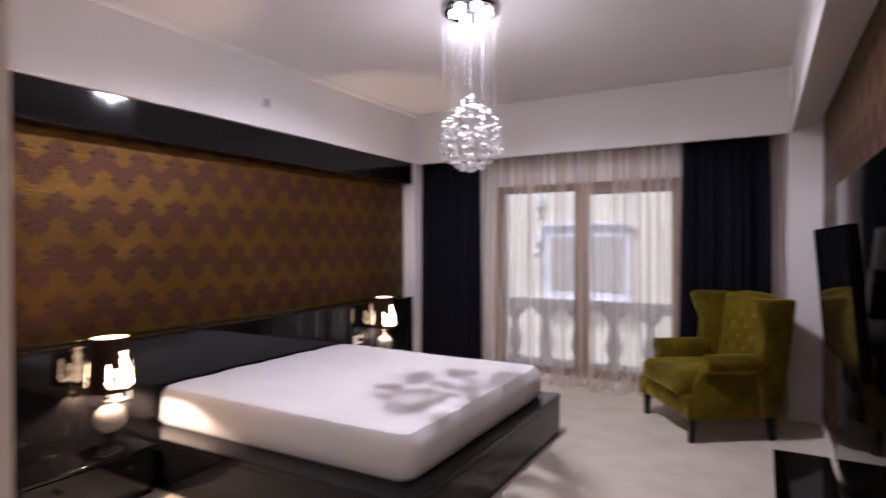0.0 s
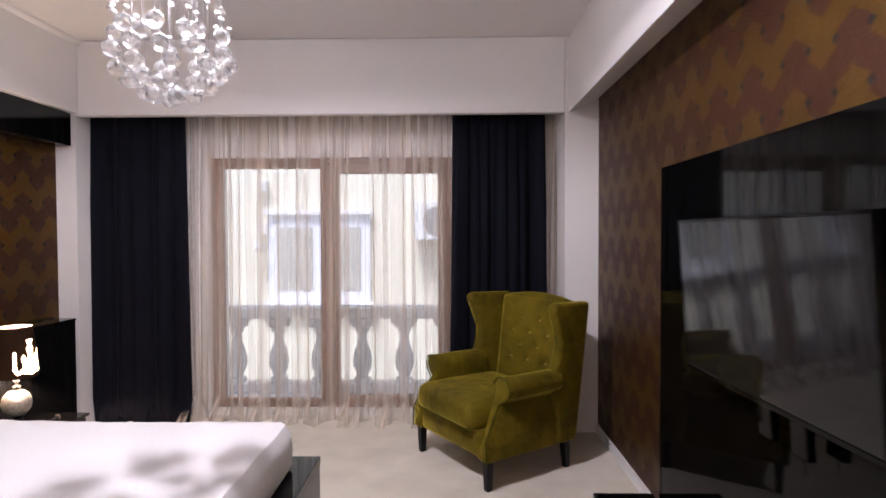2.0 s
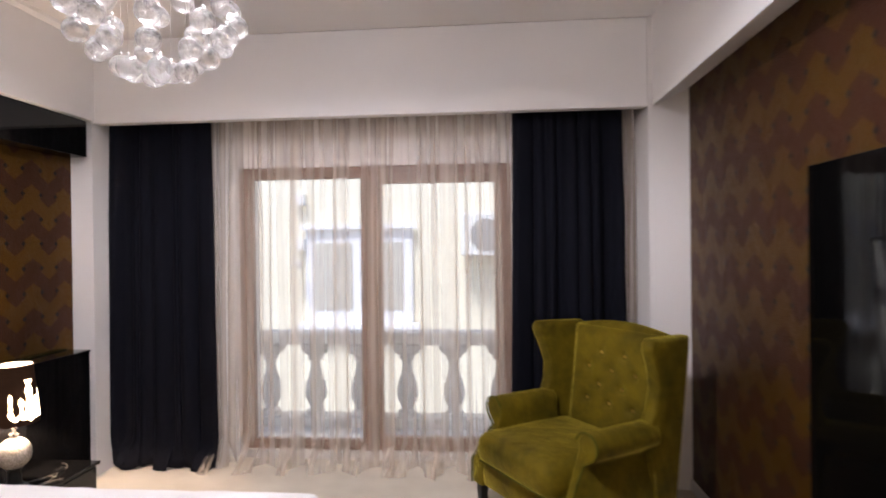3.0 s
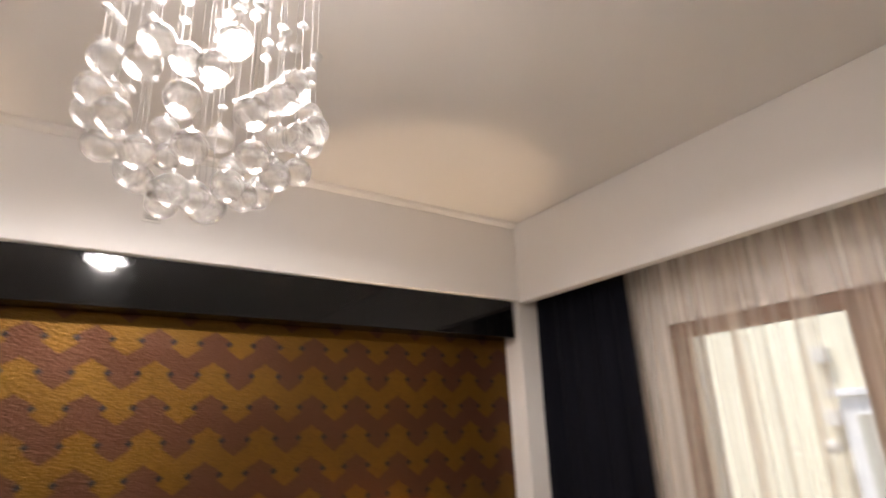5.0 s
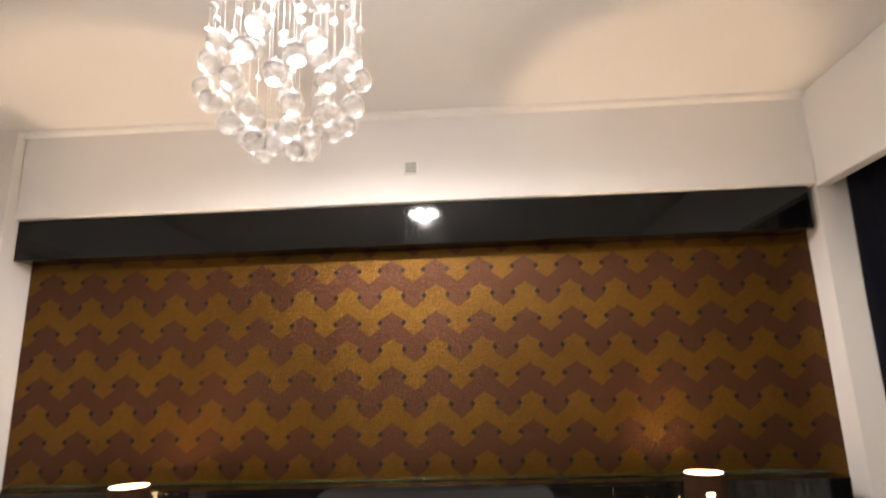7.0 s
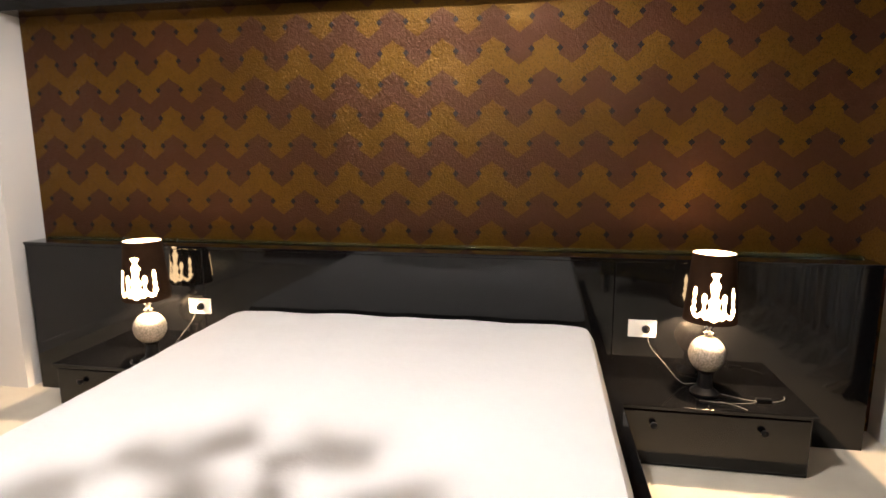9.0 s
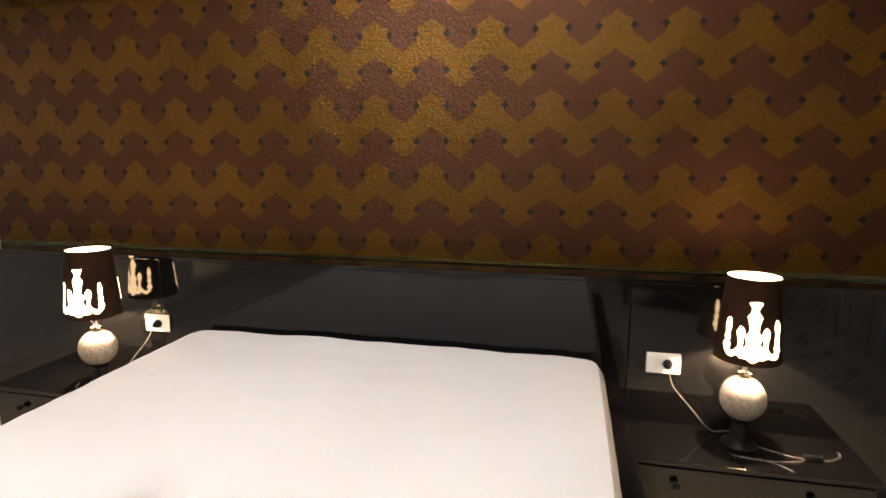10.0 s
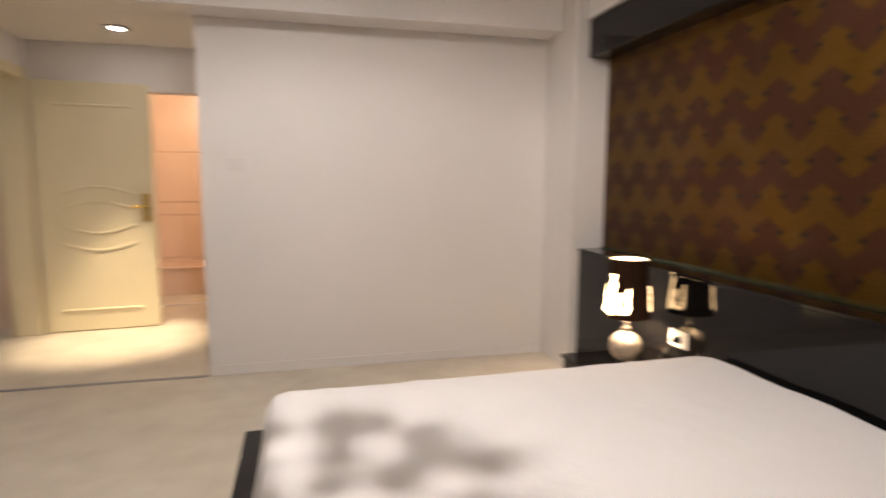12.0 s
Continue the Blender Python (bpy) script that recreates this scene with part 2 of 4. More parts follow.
# ---- mesh helpers ----
def link_mesh(name, bm, material, smooth=False):
    me = bpy.data.meshes.new(name)
    bmesh.ops.recalc_face_normals(bm, faces=bm.faces)
    bm.to_mesh(me)
    bm.free()
    me.materials.append(material)
    if smooth:
        me.shade_smooth()
        me.set_sharp_from_angle(angle=radians(42))
    return new(name, me)


def part(name, bm, material, parent=None, label="", smooth=False):
    ob = link_mesh(name, bm, material, smooth)
    ob.parent = parent
    return tagged(ob, label) if label else ob


def structure(name, bm, material, label, smooth=False):
    return tagged(link_mesh(name, bm, material, smooth), label, name.rstrip("_0123456789").split("_")[0], kind="structure")


def thing(name, place, label, category, group="", rz=0):
    ob = new(name)
    ob.matrix_world = pose(*place, 0, 0, rz)
    return tagged(ob, label, category, group)


def box(x0, x1, y0, y1, z0, z1, bevel=0.0, seg=2, bm=None):
    b = bmesh.new()
    bmesh.ops.create_cube(b, size=1, matrix=Matrix.Translation(((x0 + x1) / 2, (y0 + y1) / 2, (z0 + z1) / 2)) @ Matrix.Diagonal((x1 - x0, y1 - y0, z1 - z0, 1)))
    if bevel:
        bmesh.ops.bevel(b, geom=b.edges[:], offset=bevel, segments=seg, affect="EDGES", profile=0.5)
    return join(bm, b)


def join(bm, other):
    if bm is None:
        return other
    me = bpy.data.meshes.new("tmp")
    other.to_mesh(me)
    other.free()
    bm.from_mesh(me)
    bpy.data.meshes.remove(me)
    return bm


def prism(points, axis, a, b, bevel=0.0, seg=2, bm=None):
    """A 2D outline pushed along an axis from a to b. Outline in the other two axes, in order."""
    m = bmesh.new()
    def at(p, d):
        return {"x": (d, p[0], p[1]), "y": (p[0], d, p[1]), "z": (p[0], p[1], d)}[axis]
    lo, hi = [m.verts.new(at(p, a)) for p in points], [m.verts.new(at(p, b)) for p in points]
    n = len(points)
    for i in range(n):
        m.faces.new((lo[i], lo[(i + 1) % n], hi[(i + 1) % n], hi[i]))
    m.faces.new(lo), m.faces.new(hi)
    bmesh.ops.recalc_face_normals(m, faces=m.faces)
    if bevel:
        bmesh.ops.bevel(m, geom=[e for e in m.edges if e.calc_face_angle(0) > 0.5], offset=bevel, segments=seg, affect="EDGES", profile=0.5)
    return join(bm, m)


def lathe(profile, seg=28, place=(0, 0, 0), bm=None, cap=True):
    m = bmesh.new()
    rings = []
    for r, z in profile:
        rings.append([m.verts.new((place[0] + r * math.cos(2 * math.pi * i / seg), place[1] + r * math.sin(2 * math.pi * i / seg), place[2] + z)) for i in range(seg)])
    for a, b in zip(rings, rings[1:]):
        for i in range(seg):
            m.faces.new((a[i], a[(i + 1) % seg], b[(i + 1) % seg], b[i]))
    for ring in (rings[0], rings[-1]):
        if cap and (abs(ring[0].co.x - place[0]) > 1e-5 or abs(ring[0].co.y - place[1]) > 1e-5):
            m.faces.new(ring)
    bmesh.ops.remove_doubles(m, verts=m.verts, dist=1e-5)
    return join(bm, m)


def tube(points, r, seg=8, bm=None):
    m = bmesh.new()
    pts = [Vector(p) for p in points]
    rings = []
    for i, p in enumerate(pts):
        d = (pts[min(i + 1, len(pts) - 1)] - pts[max(i - 1, 0)]).normalized()
        side = d.cross(Vector((0, 0, 1)) if abs(d.z) < 0.95 else Vector((1, 0, 0))).normalized()
        up = side.cross(d)
        rings.append([m.verts.new(p + r * (math.cos(2 * math.pi * k / seg) * side + math.sin(2 * math.pi * k / seg) * up)) for k in range(seg)])
    for a, b in zip(rings, rings[1:]):
        for k in range(seg):
            m.faces.new((a[k], a[(k + 1) % seg], b[(k + 1) % seg], b[k]))
    m.faces.new(rings[0]), m.faces.new(rings[-1])
    return join(bm, m)


def bez(points, n=24):
    """A smooth line through the given points."""
    pts = [Vector(p) for p in points]
    out = []
    for i in range(len(pts) - 1):
        p0, p1, p2, p3 = pts[max(i - 1, 0)], pts[i], pts[i + 1], pts[min(i + 2, len(pts) - 1)]
        for k in range(n):
            s = k / n
            out.append(0.5 * (2 * p1 + (p2 - p0) * s + (2 * p0 - 5 * p1 + 4 * p2 - p3) * s * s + (3 * p1 - p0 - 3 * p2 + p3) * s ** 3))
    return out + [pts[-1]]


# ---- the room ----
XW, XE = -1.60, 2.345          # headboard wall, screen wall
YN, YS = 6.53, 1.55             # pier fronts by the window, back wall
ZC, ZB = 2.855, 2.312           # ceiling, underside of the beams

structure("floor", box(-2.2, 3.3, -2.6, 7.3, -0.2, 0.0), M_CARPET, "cream mottled carpet floor wall to wall")
structure("ceiling", box(-2.2, 2.9, 1.30, 7.3, ZC, ZC + 0.2), M_CEIL, "smooth white painted ceiling")
structure("wall_west", box(XW - 0.3, XW, 2.052, YN, 0, ZC), M_WALLPAPER, "wall papered in gold and brown chevron scales")
structure("wall_east", box(XE, XE + 0.3, 1.57, YN, 0, ZC), M_WALLPAPER, "wall papered in gold and brown chevron scales")
structure("wall_south", box(-2.0, 1.0, 1.30, 1.60, 0, ZC), M_PAINT, "plain white painted back wall")
# piers
structure("wall_pier_1", box(XW - 0.3, -1.45, YN, 7.3, 0, ZC), M_PAINT, "white painted pier beside the window")
structure("wall_pier_2", box(2.105, XE + 0.3, YN, 7.3, 0, ZC), M_PAINT, "white painted pier beside the window")
structure("wall_pier_3", box(XW - 0.3, -1.366, 1.602, 2.05, 0, ZC), M_PAINT, "white painted pier beside the headboard")
# window wall with its opening
WX0, WX1, WZ1 = -0.63, 1.29, 2.05
bm = box(-1.45, WX0, 6.90, 7.25, 0, ZC)
bm = box(WX1, 2.105, 6.90, 7.25, 0, ZC, bm=bm)
bm = box(WX0, WX1, 6.90, 7.25, WZ1, ZC, bm=bm)
bm = box(WX0, WX1, 6.90, 7.25, 0, 0.06, bm=bm)
structure("wall_north", bm, M_PAINT, "white wall around the balcony window")
# beams and soffits
structure("beam_north", box(-1.448, 2.103, YN, 6.60, ZB, ZC - 0.002, 0.006), M_CEIL, "white boxed beam hiding the curtain rail")
structure("beam_west", box(XW + 0.002, -1.425, 2.053, YN - 0.002, ZB + 0.014, ZC - 0.002, 0.006), M_CEIL, "white boxed soffit above the headboard")
structure("beam_east", prism([(2.13, ZB), (XE - 0.002, ZB + 0.10), (XE - 0.002, ZC - 0.002), (2.13, ZC - 0.002)], "y", 1.58, YN - 0.002, 0.005), M_CEIL, "white boxed soffit along the screen wall")
structure("beam_south", box(-1.364, 2.128, 1.603, 1.85, ZB - 0.012, ZC - 0.002, 0.006), M_CEIL, "white boxed beam along the back wall")
structure("trim_cornice", prism([(-1.424, 2.82), (-1.412, 2.818), (-1.39, 2.835), (-1.385, 2.853), (-1.424, 2.853)], "y", 1.86, YN - 0.003), M_CEIL, "narrow white cornice strip under the ceiling")
structure("baseboard_1", box(XE - 0.015, XE - 0.001, 1.58, YN - 0.002, 0.001, 0.07, 0.003), M_PAINT, "white skirting along the papered wall")
structure("baseboard_2", box(-1.364, 0.998, 1.601, 1.613, 0.001, 0.07, 0.003), M_PAINT, "white skirting along the back wall")

# black pelmet over the headboard
pelmet = thing("pelmet", (-1.54, 4.29, 2.088), "glossy black pelmet box running above the headboard", "pelmet")
part("fascia", box(0.065, 0.085, -2.235, 2.2, 0, 0.234, 0.003), M_LACQUER, pelmet)
part("underside", box(-0.059, 0.0645, -2.235, 2.2, 0.0, 0.02, 0.002), M_LACQUER, pelmet)
part("end_cap", box(-0.059, 0.0645, 2.18, 2.2, 0.0205, 0.234), M_LACQUER, pelmet)
part("end_cap", box(-0.059, 0.0645, -2.235, -2.215, 0.0205, 0.234), M_LACQUER, pelmet)

# headboard
hb = thing("headboard", (-1.523, 4.25, 0), "long glossy black lacquered headboard across the wall", "headboard")
for y0, y1 in ((-2.13, -1.05), (-1.047, 1.047), (1.05, 2.155)):
    part("panel", box(0.10, 0.13, y0, y1, 0.0, 0.838, 0.002), M_LACQUER, hb)
part("carcass", box(-0.076, 0.0995, -2.13, 2.155, 0.0, 0.837), M_LACQUER, hb)
part("top_shelf", box(-0.076, 0.135, -2.135, 2.158, 0.8385, 0.855, 0.002), M_LACQUER, hb)
part("glass_ledge", box(-0.072, -0.02, -2.13, 2.15, 0.856, 0.864, 0.001), M_EDGE_GLASS, hb, "thin green-edged glass strip")

# ---- bed ----
bed = thing("bed_base", (-0.39, 4.26, 0), "glossy black platform bed base on the carpet", "bed")
part("platform", box(-1.0, 1.003, -1.03, 1.05, 0.265, 0.303, 0.004), M_GLOSS, bed)
part("foot_panel", box(0.973, 1.0, -1.028, 1.048, 0.0, 0.2645, 0.003), M_GLOSS, bed)
part("side_panel", box(-1.0, 0.9725, 1.02, 1.047, 0.0, 0.2645, 0.003), M_GLOSS, bed)
part("side_panel", box(-1.0, 0.9725, -1.027, -1.0, 0.0, 0.2645, 0.003), M_GLOSS, bed)


def mattress_mesh():
    b = bmesh.new()
    lx, ly, h, r = 0.948, 0.905, 0.222, 0.045
    nx, ny = 72, 72
    rows = []
    for i in range(nx + 1):
        row = []
        for j in range(ny + 1):
            u, v = -1 + 2 * i / nx, -1 + 2 * j / ny
            x, y = u * lx, v * ly
            d = min(lx - abs(x), ly - abs(y))
            drop = 0.0 if d > r else r - math.sqrt(max(0, r * r - (r - d) ** 2))
            cx, cy = max(0, abs(x) - (lx - 0.09)), max(0, abs(y) - (ly - 0.09))
            if cx > 0 and cy > 0:
                k = math.hypot(cx, cy)
                m = max(cx, cy)
                x -= math.copysign(cx - cx * m / k, x)
                y -= math.copysign(cy - cy * m / k, y)
            z = h - drop + 0.012 * max(0.0, -u)
            fold = noise.noise(Vector((x * 9.0, y * 1.6, 2.0))) * 0.005 * max(0, -0.2 - u) + noise.noise(Vector((x * 1.4, y * 5.0, 2.0))) * 0.007 + noise.noise(Vector((x * 12 + y * 4, y * 3, 5.0))) * 0.0016
            edge = max(0, 1 - d / 0.25)
            z += fold + 0.010 * (1 - u * u) * (1 - v * v) + 0.004 * edge * noise.noise(Vector((x * 9, y * 9, 0)))
            row.append(b.verts.new((x, y, z)))
        rows.append(row)
    for i in range(nx):
        for j in range(ny):
            b.faces.new((rows[i][j], rows[i + 1][j], rows[i + 1][j + 1], rows[i][j + 1]))
    rim = [rows[i][0] for i in range(nx)] + [rows[nx][j] for j in range(ny)] + [rows[i][ny] for i in range(nx, 0, -1)] + [rows[0][j] for j in range(ny, 0, -1)]
    prev = rim
    for k, z in enumerate((0.14, 0.10, 0.06, 0.025, 0.0)):
        ring = []
        for v in rim:
            w = 0.004 * noise.noise(Vector((v.co.x * 5, v.co.y * 5, z * 14)))
            s = 1.0 + (0.008 if 0 < k < 4 else (-0.012 if k == 4 else 0.004)) + w
            ring.append(b.verts.new((v.co.x * s, v.co.y * s, z)))
        n = len(rim)
        for i in range(n):
            b.faces.new((prev[i], prev[(i + 1) % n], ring[(i + 1) % n], ring[i]))
        prev = ring
    b.faces.new(prev)
    return b


mat = thing("mattress", (-0.435, 4.30, 0.304), "bare mattress under a white fitted sheet on the black base", "mattress")
part("sheet", mattress_mesh(), M_SHEET, mat, smooth=True)
hem = [(sx * 0.85 + 0.09 * math.cos(a), sy * 0.80 + 0.09 * math.sin(a), 0.022 + 0.006 * math.sin(5 * a)) for sx, sy, a0 in ((1, 1, 0), (-1, 1, 90), (-1, -1, 180), (1, -1, 270)) for a in [radians(a0 + 15 * k) for k in range(7)]]
part("hem", tube(hem + hem[:1], 0.007, 8), M_SHEET, mat, "elastic hem of the fitted sheet", True)


# ---- nightstands ----
def nightstand(place, width, label, open_door=0):
    ns = thing("nightstand", place, label, "nightstand", "nightstands beside the bed")
    w = width / 2
    part("top", box(0.0, 0.30, -w, w, 0.265, 0.283, 0.003), M_LACQUER, ns)
    part("body", box(0.0, 0.27, -w + 0.01, w - 0.01, 0.0, 0.2645), M_SATIN, ns)
    d = part("drawer", box(0.271, 0.289, -w + 0.02, w - 0.02, 0.02, 0.255, 0.003), M_LACQUER, ns)
    for y in (-w * 0.52, w * 0.52):
        bm = lathe([(0.0, 0.0), (0.006, 0.0), (0.006, 0.012), (0.013, 0.016), (0.014, 0.024), (0.008, 0.03), (0, 0.031)], 16)
        bmesh.ops.transform(bm, matrix=pose(0.2895, y, 0.20, 0, 90, 0), verts=bm.verts)
        part("knob", bm, M_BLACKPL, d, "round black knob", True)
    return ns


nightstand((-1.387, 5.66, 0), 0.83, "low black lacquered nightstand holding a lit lamp")
nightstand((-1.387, 2.86, 0), 0.69, "low black lacquered nightstand holding a lit lamp")


# ---- table lamps ----
SH_R0, SH_R1, SH_Z0, SH_Z1 = 0.118, 0.092, 0.331, 0.622


def shade_point(ang, h, off):
    r = SH_R0 + (SH_R1 - SH_R0) * h + off
    return (r * math.cos(ang), r * math.sin(ang), SH_Z0 + (SH_Z1 - SH_Z0) * h)


def bump_profile(h, stops):
    for (a, wa), (b, wb) in zip(stops, stops[1:]):
        if a <= h <= b:
            s = (h - a) / (b - a)
            return wa + (wb - wa) * (s * s * (3 - 2 * s))
    return 0


def candle(centre, lean, stops, bm):
    """A cut-out silhouette round the height axis, laid on the shade: stops are (height, half width)."""
    m = bmesh.new()
    h0, h1 = stops[0][0], stops[-1][0]
    n, prev = 26, None
    for i in range(n + 1):
        h = h0 + (h1 - h0) * i / n
        w = max(0.0006, bump_profile(h, stops))
        r = SH_R0 + (SH_R1 - SH_R0) * h
        c = centre + lean * (h - h0)
        row = [m.verts.new(shade_point(c + k * w / r, h, o)) for k, o in ((-1, 0.0022), (0, 0.0022), (1, 0.0022), (1, 0.0006), (-1, 0.0006))]
        if prev:
            for k in range(5):
                m.faces.new((prev[k], prev[(k + 1) % 5], row[(k + 1) % 5], row[k]))
        else:
            m.faces.new(row)
        prev = row
    m.faces.new(prev)
    return join(bm, m)


def table_lamp(place, rz, label):
    tl = thing("table_lamp", place, label, "table lamp", "lit lamps on the nightstands", rz)
    part("foot", lathe([(0, 0), (0.062, 0), (0.064, 0.008), (0.05, 0.018), (0.035, 0.03), (0.030, 0.09), (0.045, 0.108), (0.0, 0.11)], 28), M_BLACKPL, tl, "black turned foot", True)
    prof = [(0.0, 0.098)] + [(0.082 * math.sin(math.pi * i / 22), 0.178 - 0.080 * math.cos(math.pi * i / 22)) for i in range(2, 21)] + [(0.018, 0.257), (0.017, 0.265)]
    bm = lathe(prof, 36)
    for v in bm.verts:
        k = 1 + 0.022 * noise.noise(v.co * 55) + 0.015 * noise.noise(v.co * 120)
        v.co.x *= k
        v.co.y *= k
    part("ball", bm, M_LAMPBALL, tl, "round crackled silver ceramic ball", True)
    part("neck", lathe([(0.017, 0.265), (0.026, 0.269), (0.027, 0.276), (0.012, 0.281), (0.012, 0.296), (0.021, 0.30), (0.020, 0.307), (0.010, 0.311), (0.010, 0.338), (0.0, 0.339)], 20), M_CHROME, tl, "", True)
    t = 0.003
    bm = lathe([(SH_R0, SH_Z0), (SH_R1, SH_Z1), (SH_R1 - 0.0012, SH_Z1), (SH_R0 - 0.0012, SH_Z0), (SH_R0, SH_Z0)], 48, cap=False)
    sh = part("shade", bm, M_SHADE, tl, "dark brown drum shade with lit candelabra cut-outs", True)
    bm = lathe([(SH_R0 - 0.0016, SH_Z0 + 0.001), (SH_R1 - 0.0016, SH_Z1 - 0.001), (SH_R1 - t, SH_Z1 - 0.001), (SH_R0 - t, SH_Z0 + 0.001), (SH_R0 - 0.0016, SH_Z0 + 0.001)], 48, cap=False)
    part("lining", bm, M_LINING, sh, "", True)
    for base in (0.0, math.pi):
        bm = candle(base, 0, [(0.06, 0.004), (0.09, 0.018), (0.14, 0.020), (0.20, 0.030), (0.27, 0.020), (0.34, 0.026), (0.42, 0.013), (0.50, 0.016), (0.58, 0.022), (0.64, 0.010), (0.70, 0.011), (0.73, 0.020), (0.75, 0.018)], None)
        for s in (-1, 1):
            bm = candle(base + s * 0.36, s * 0.10, [(0.13, 0.004), (0.19, 0.012), (0.24, 0.006), (0.30, 0.006), (0.37, 0.012), (0.42, 0.010), (0.46, 0.001)], bm)
            bm = candle(base + s * 0.80, s * 0.05, [(0.16, 0.004), (0.21, 0.013), (0.27, 0.005), (0.31, 0.010), (0.36, 0.005), (0.44, 0.009), (0.51, 0.006), (0.54, 0.001)], bm)
            for k in range(12):
                a = s * (0.14 + 0.058 * k)
                hh = 0.155 - 0.035 * math.sin(math.pi * (k % 6) / 5.0)
                bm = candle(base + a, 0, [(hh - 0.03, 0.003), (hh, 0.0075), (hh + 0.03, 0.003)], bm)
        part("cutout", bm, M_CUTOUT, sh, "glowing candelabra silhouette")
    bm = None
    for a in (0.5, 2.6, 4.7):
        bm = tube([(0.0, 0.0, 0.338), (SH_R0 * 0.55 * math.cos(a), SH_R0 * 0.55 * math.sin(a), 0.338), ((SH_R0 - 0.003) * math.cos(a), (SH_R0 - 0.003) * math.sin(a), 0.338)], 0.0012, 6, bm)
    part("spider", bm, M_CHROME, tl)
    bm = lathe([(0, 0.340), (0.012, 0.342), (0.012, 0.350), (0.0, 0.352)], 12)
    part("socket", bm, M_PLASTIC, tl)
    return tl


table_lamp((LAMP_R[0], LAMP_R[1], 0.284), -8, "lit table lamp with silver ball and dark cut-out shade").scale = (0.93, 0.93, 1.01)
table_lamp((LAMP_L[0], LAMP_L[1], 0.284), 14, "lit table lamp with silver ball and dark cut-out shade").scale = (0.96, 0.96, 1.01)


# ---- sockets, plugs and cables ----
def wall_socket(place, label):
    s = thing("wall_socket", place, label, "socket", "sockets on the headboard")
    part("plate", box(0.0, 0.009, -0.063, 0.063, -0.041, 0.041, 0.003), M_PLASTIC, s)
    part("switch", box(0.0092, 0.012, -0.036, -0.012, -0.024, 0.024, 0.001), M_PLASTIC, s)
    part("outlet", box(0.0092, 0.011, -0.010, 0.036, -0.024, 0.024, 0.001), M_PLASTIC, s)
    return s


def cable(name, pts, label, r=0.0028):
    c = thing(name, pts[0], label, "cable")
    o = Vector(pts[0])
    part("cord", tube([p - o for p in bez(pts, 12)], r, 7), M_CABLE, c, "", True)
    return c


wall_socket((-1.3925, 5.43, 0.526), "white double wall socket plate with a black plug")
wall_socket((-1.3925, 3.175, 0.535), "white double wall socket plate with a black plug")
for y, z in ((5.445, 0.526), (3.185, 0.535)):
    plug = thing("plug", (-1.381, y, z), "black round mains plug pushed into the socket", "plug")
    bm = lathe([(0, 0), (0.019, 0), (0.019, 0.012), (0.012, 0.03), (0.005, 0.038), (0, 0.038)], 18)
    bmesh.ops.transform(bm, matrix=pose(0, 0, 0, 0, 90, 0), verts=bm.verts)
    part("body", bm, M_BLACKPL, plug, "", True)
cable("lamp_cable", [(-1.345, 5.445, 0.522), (-1.33, 5.46, 0.46), (-1.32, 5.52, 0.39), (-1.33, 5.60, 0.300), (-1.355, 5.66, 0.287), (-1.36, 5.72, 0.287)], "clear lamp cable looping over the nightstand", 0.0016)
cable("lamp_cable", [(-1.25, 5.745, 0.288), (-1.225, 5.80, 0.287), (-1.20, 5.86, 0.287), (-1.20, 5.95, 0.287), (-1.235, 6.00, 0.287), (-1.27, 6.01, 0.287)], "clear lamp cable lying on the nightstand", 0.0014)
cable("lamp_cable", [(-1.17, 5.64, 0.287), (-1.155, 5.74, 0.287), (-1.17, 5.84, 0.287), (-1.20, 5.885, 0.287)], "clear lamp cable lying on the nightstand", 0.0014)
cable("lamp_cable", [(-1.158, 5.72, 0.2905), (-1.135, 5.78, 0.287), (-1.10, 5.81, 0.287)], "clear lamp cable lying on the nightstand", 0.0014)
cable("lamp_cable", [(-1.345, 3.185, 0.53), (-1.32, 3.165, 0.47), (-1.29, 3.11, 0.39), (-1.26, 3.06, 0.31), (-1.22, 3.07, 0.287), (-1.15, 3.03, 0.287), (-1.145, 2.93, 0.287), (-1.19, 2.90, 0.29)], "clear lamp cable trailing to the nightstand", 0.0016)
sw = thing("cable_switch", (-1.20, 5.905, 0.284), "small black inline switch on the lamp cable", "switch")
part("body", box(-0.011, 0.011, -0.03, 0.03, 0.0, 0.016, 0.004), M_BLACKPL, sw)


# ---- chandelier ----
ch = thing("chandelier", (CHAND[0], CHAND[1], 2.855), "crystal ball chandelier hanging on clear strings from chrome plate", "chandelier")
part("plate", lathe([(0, -0.001), (0.18, -0.001), (0.185, -0.012), (0.178, -0.030), (0.17, -0.040), (0, -0.041)], 48), M_CHROME, ch, "round polished chrome ceiling plate", True)
for k in range(6):
    a = k * math.pi / 3 + 0.3
    bm = lathe([(0, -0.041), (0.026, -0.041), (0.026, -0.056), (0.018, -0.058), (0, -0.058)], 16, (0.10 * math.cos(a), 0.10 * math.sin(a), 0))
    part("bulb", bm, M_BULB, ch, "bright halogen bulb")
ball_bm = bmesh.new()
bmesh.ops.create_icosphere(ball_bm, subdivisions=3, radius=0.0262)
ball_me = bpy.data.meshes.new("crystal_ball")
ball_bm.to_mesh(ball_me), ball_bm.free()
ball_me.materials.append(M_CRYSTAL)
bead_bm = lathe([(0, -0.0056), (0.006, -0.0046), (0.0105, 0.0), (0.006, 0.0046), (0, 0.0054)], 12)
bead_me = bpy.data.meshes.new("bead")
bead_bm.to_mesh(bead_me), bead_bm.free()
bead_me.materials.append(M_BEAD)
rng = random.Random(4)
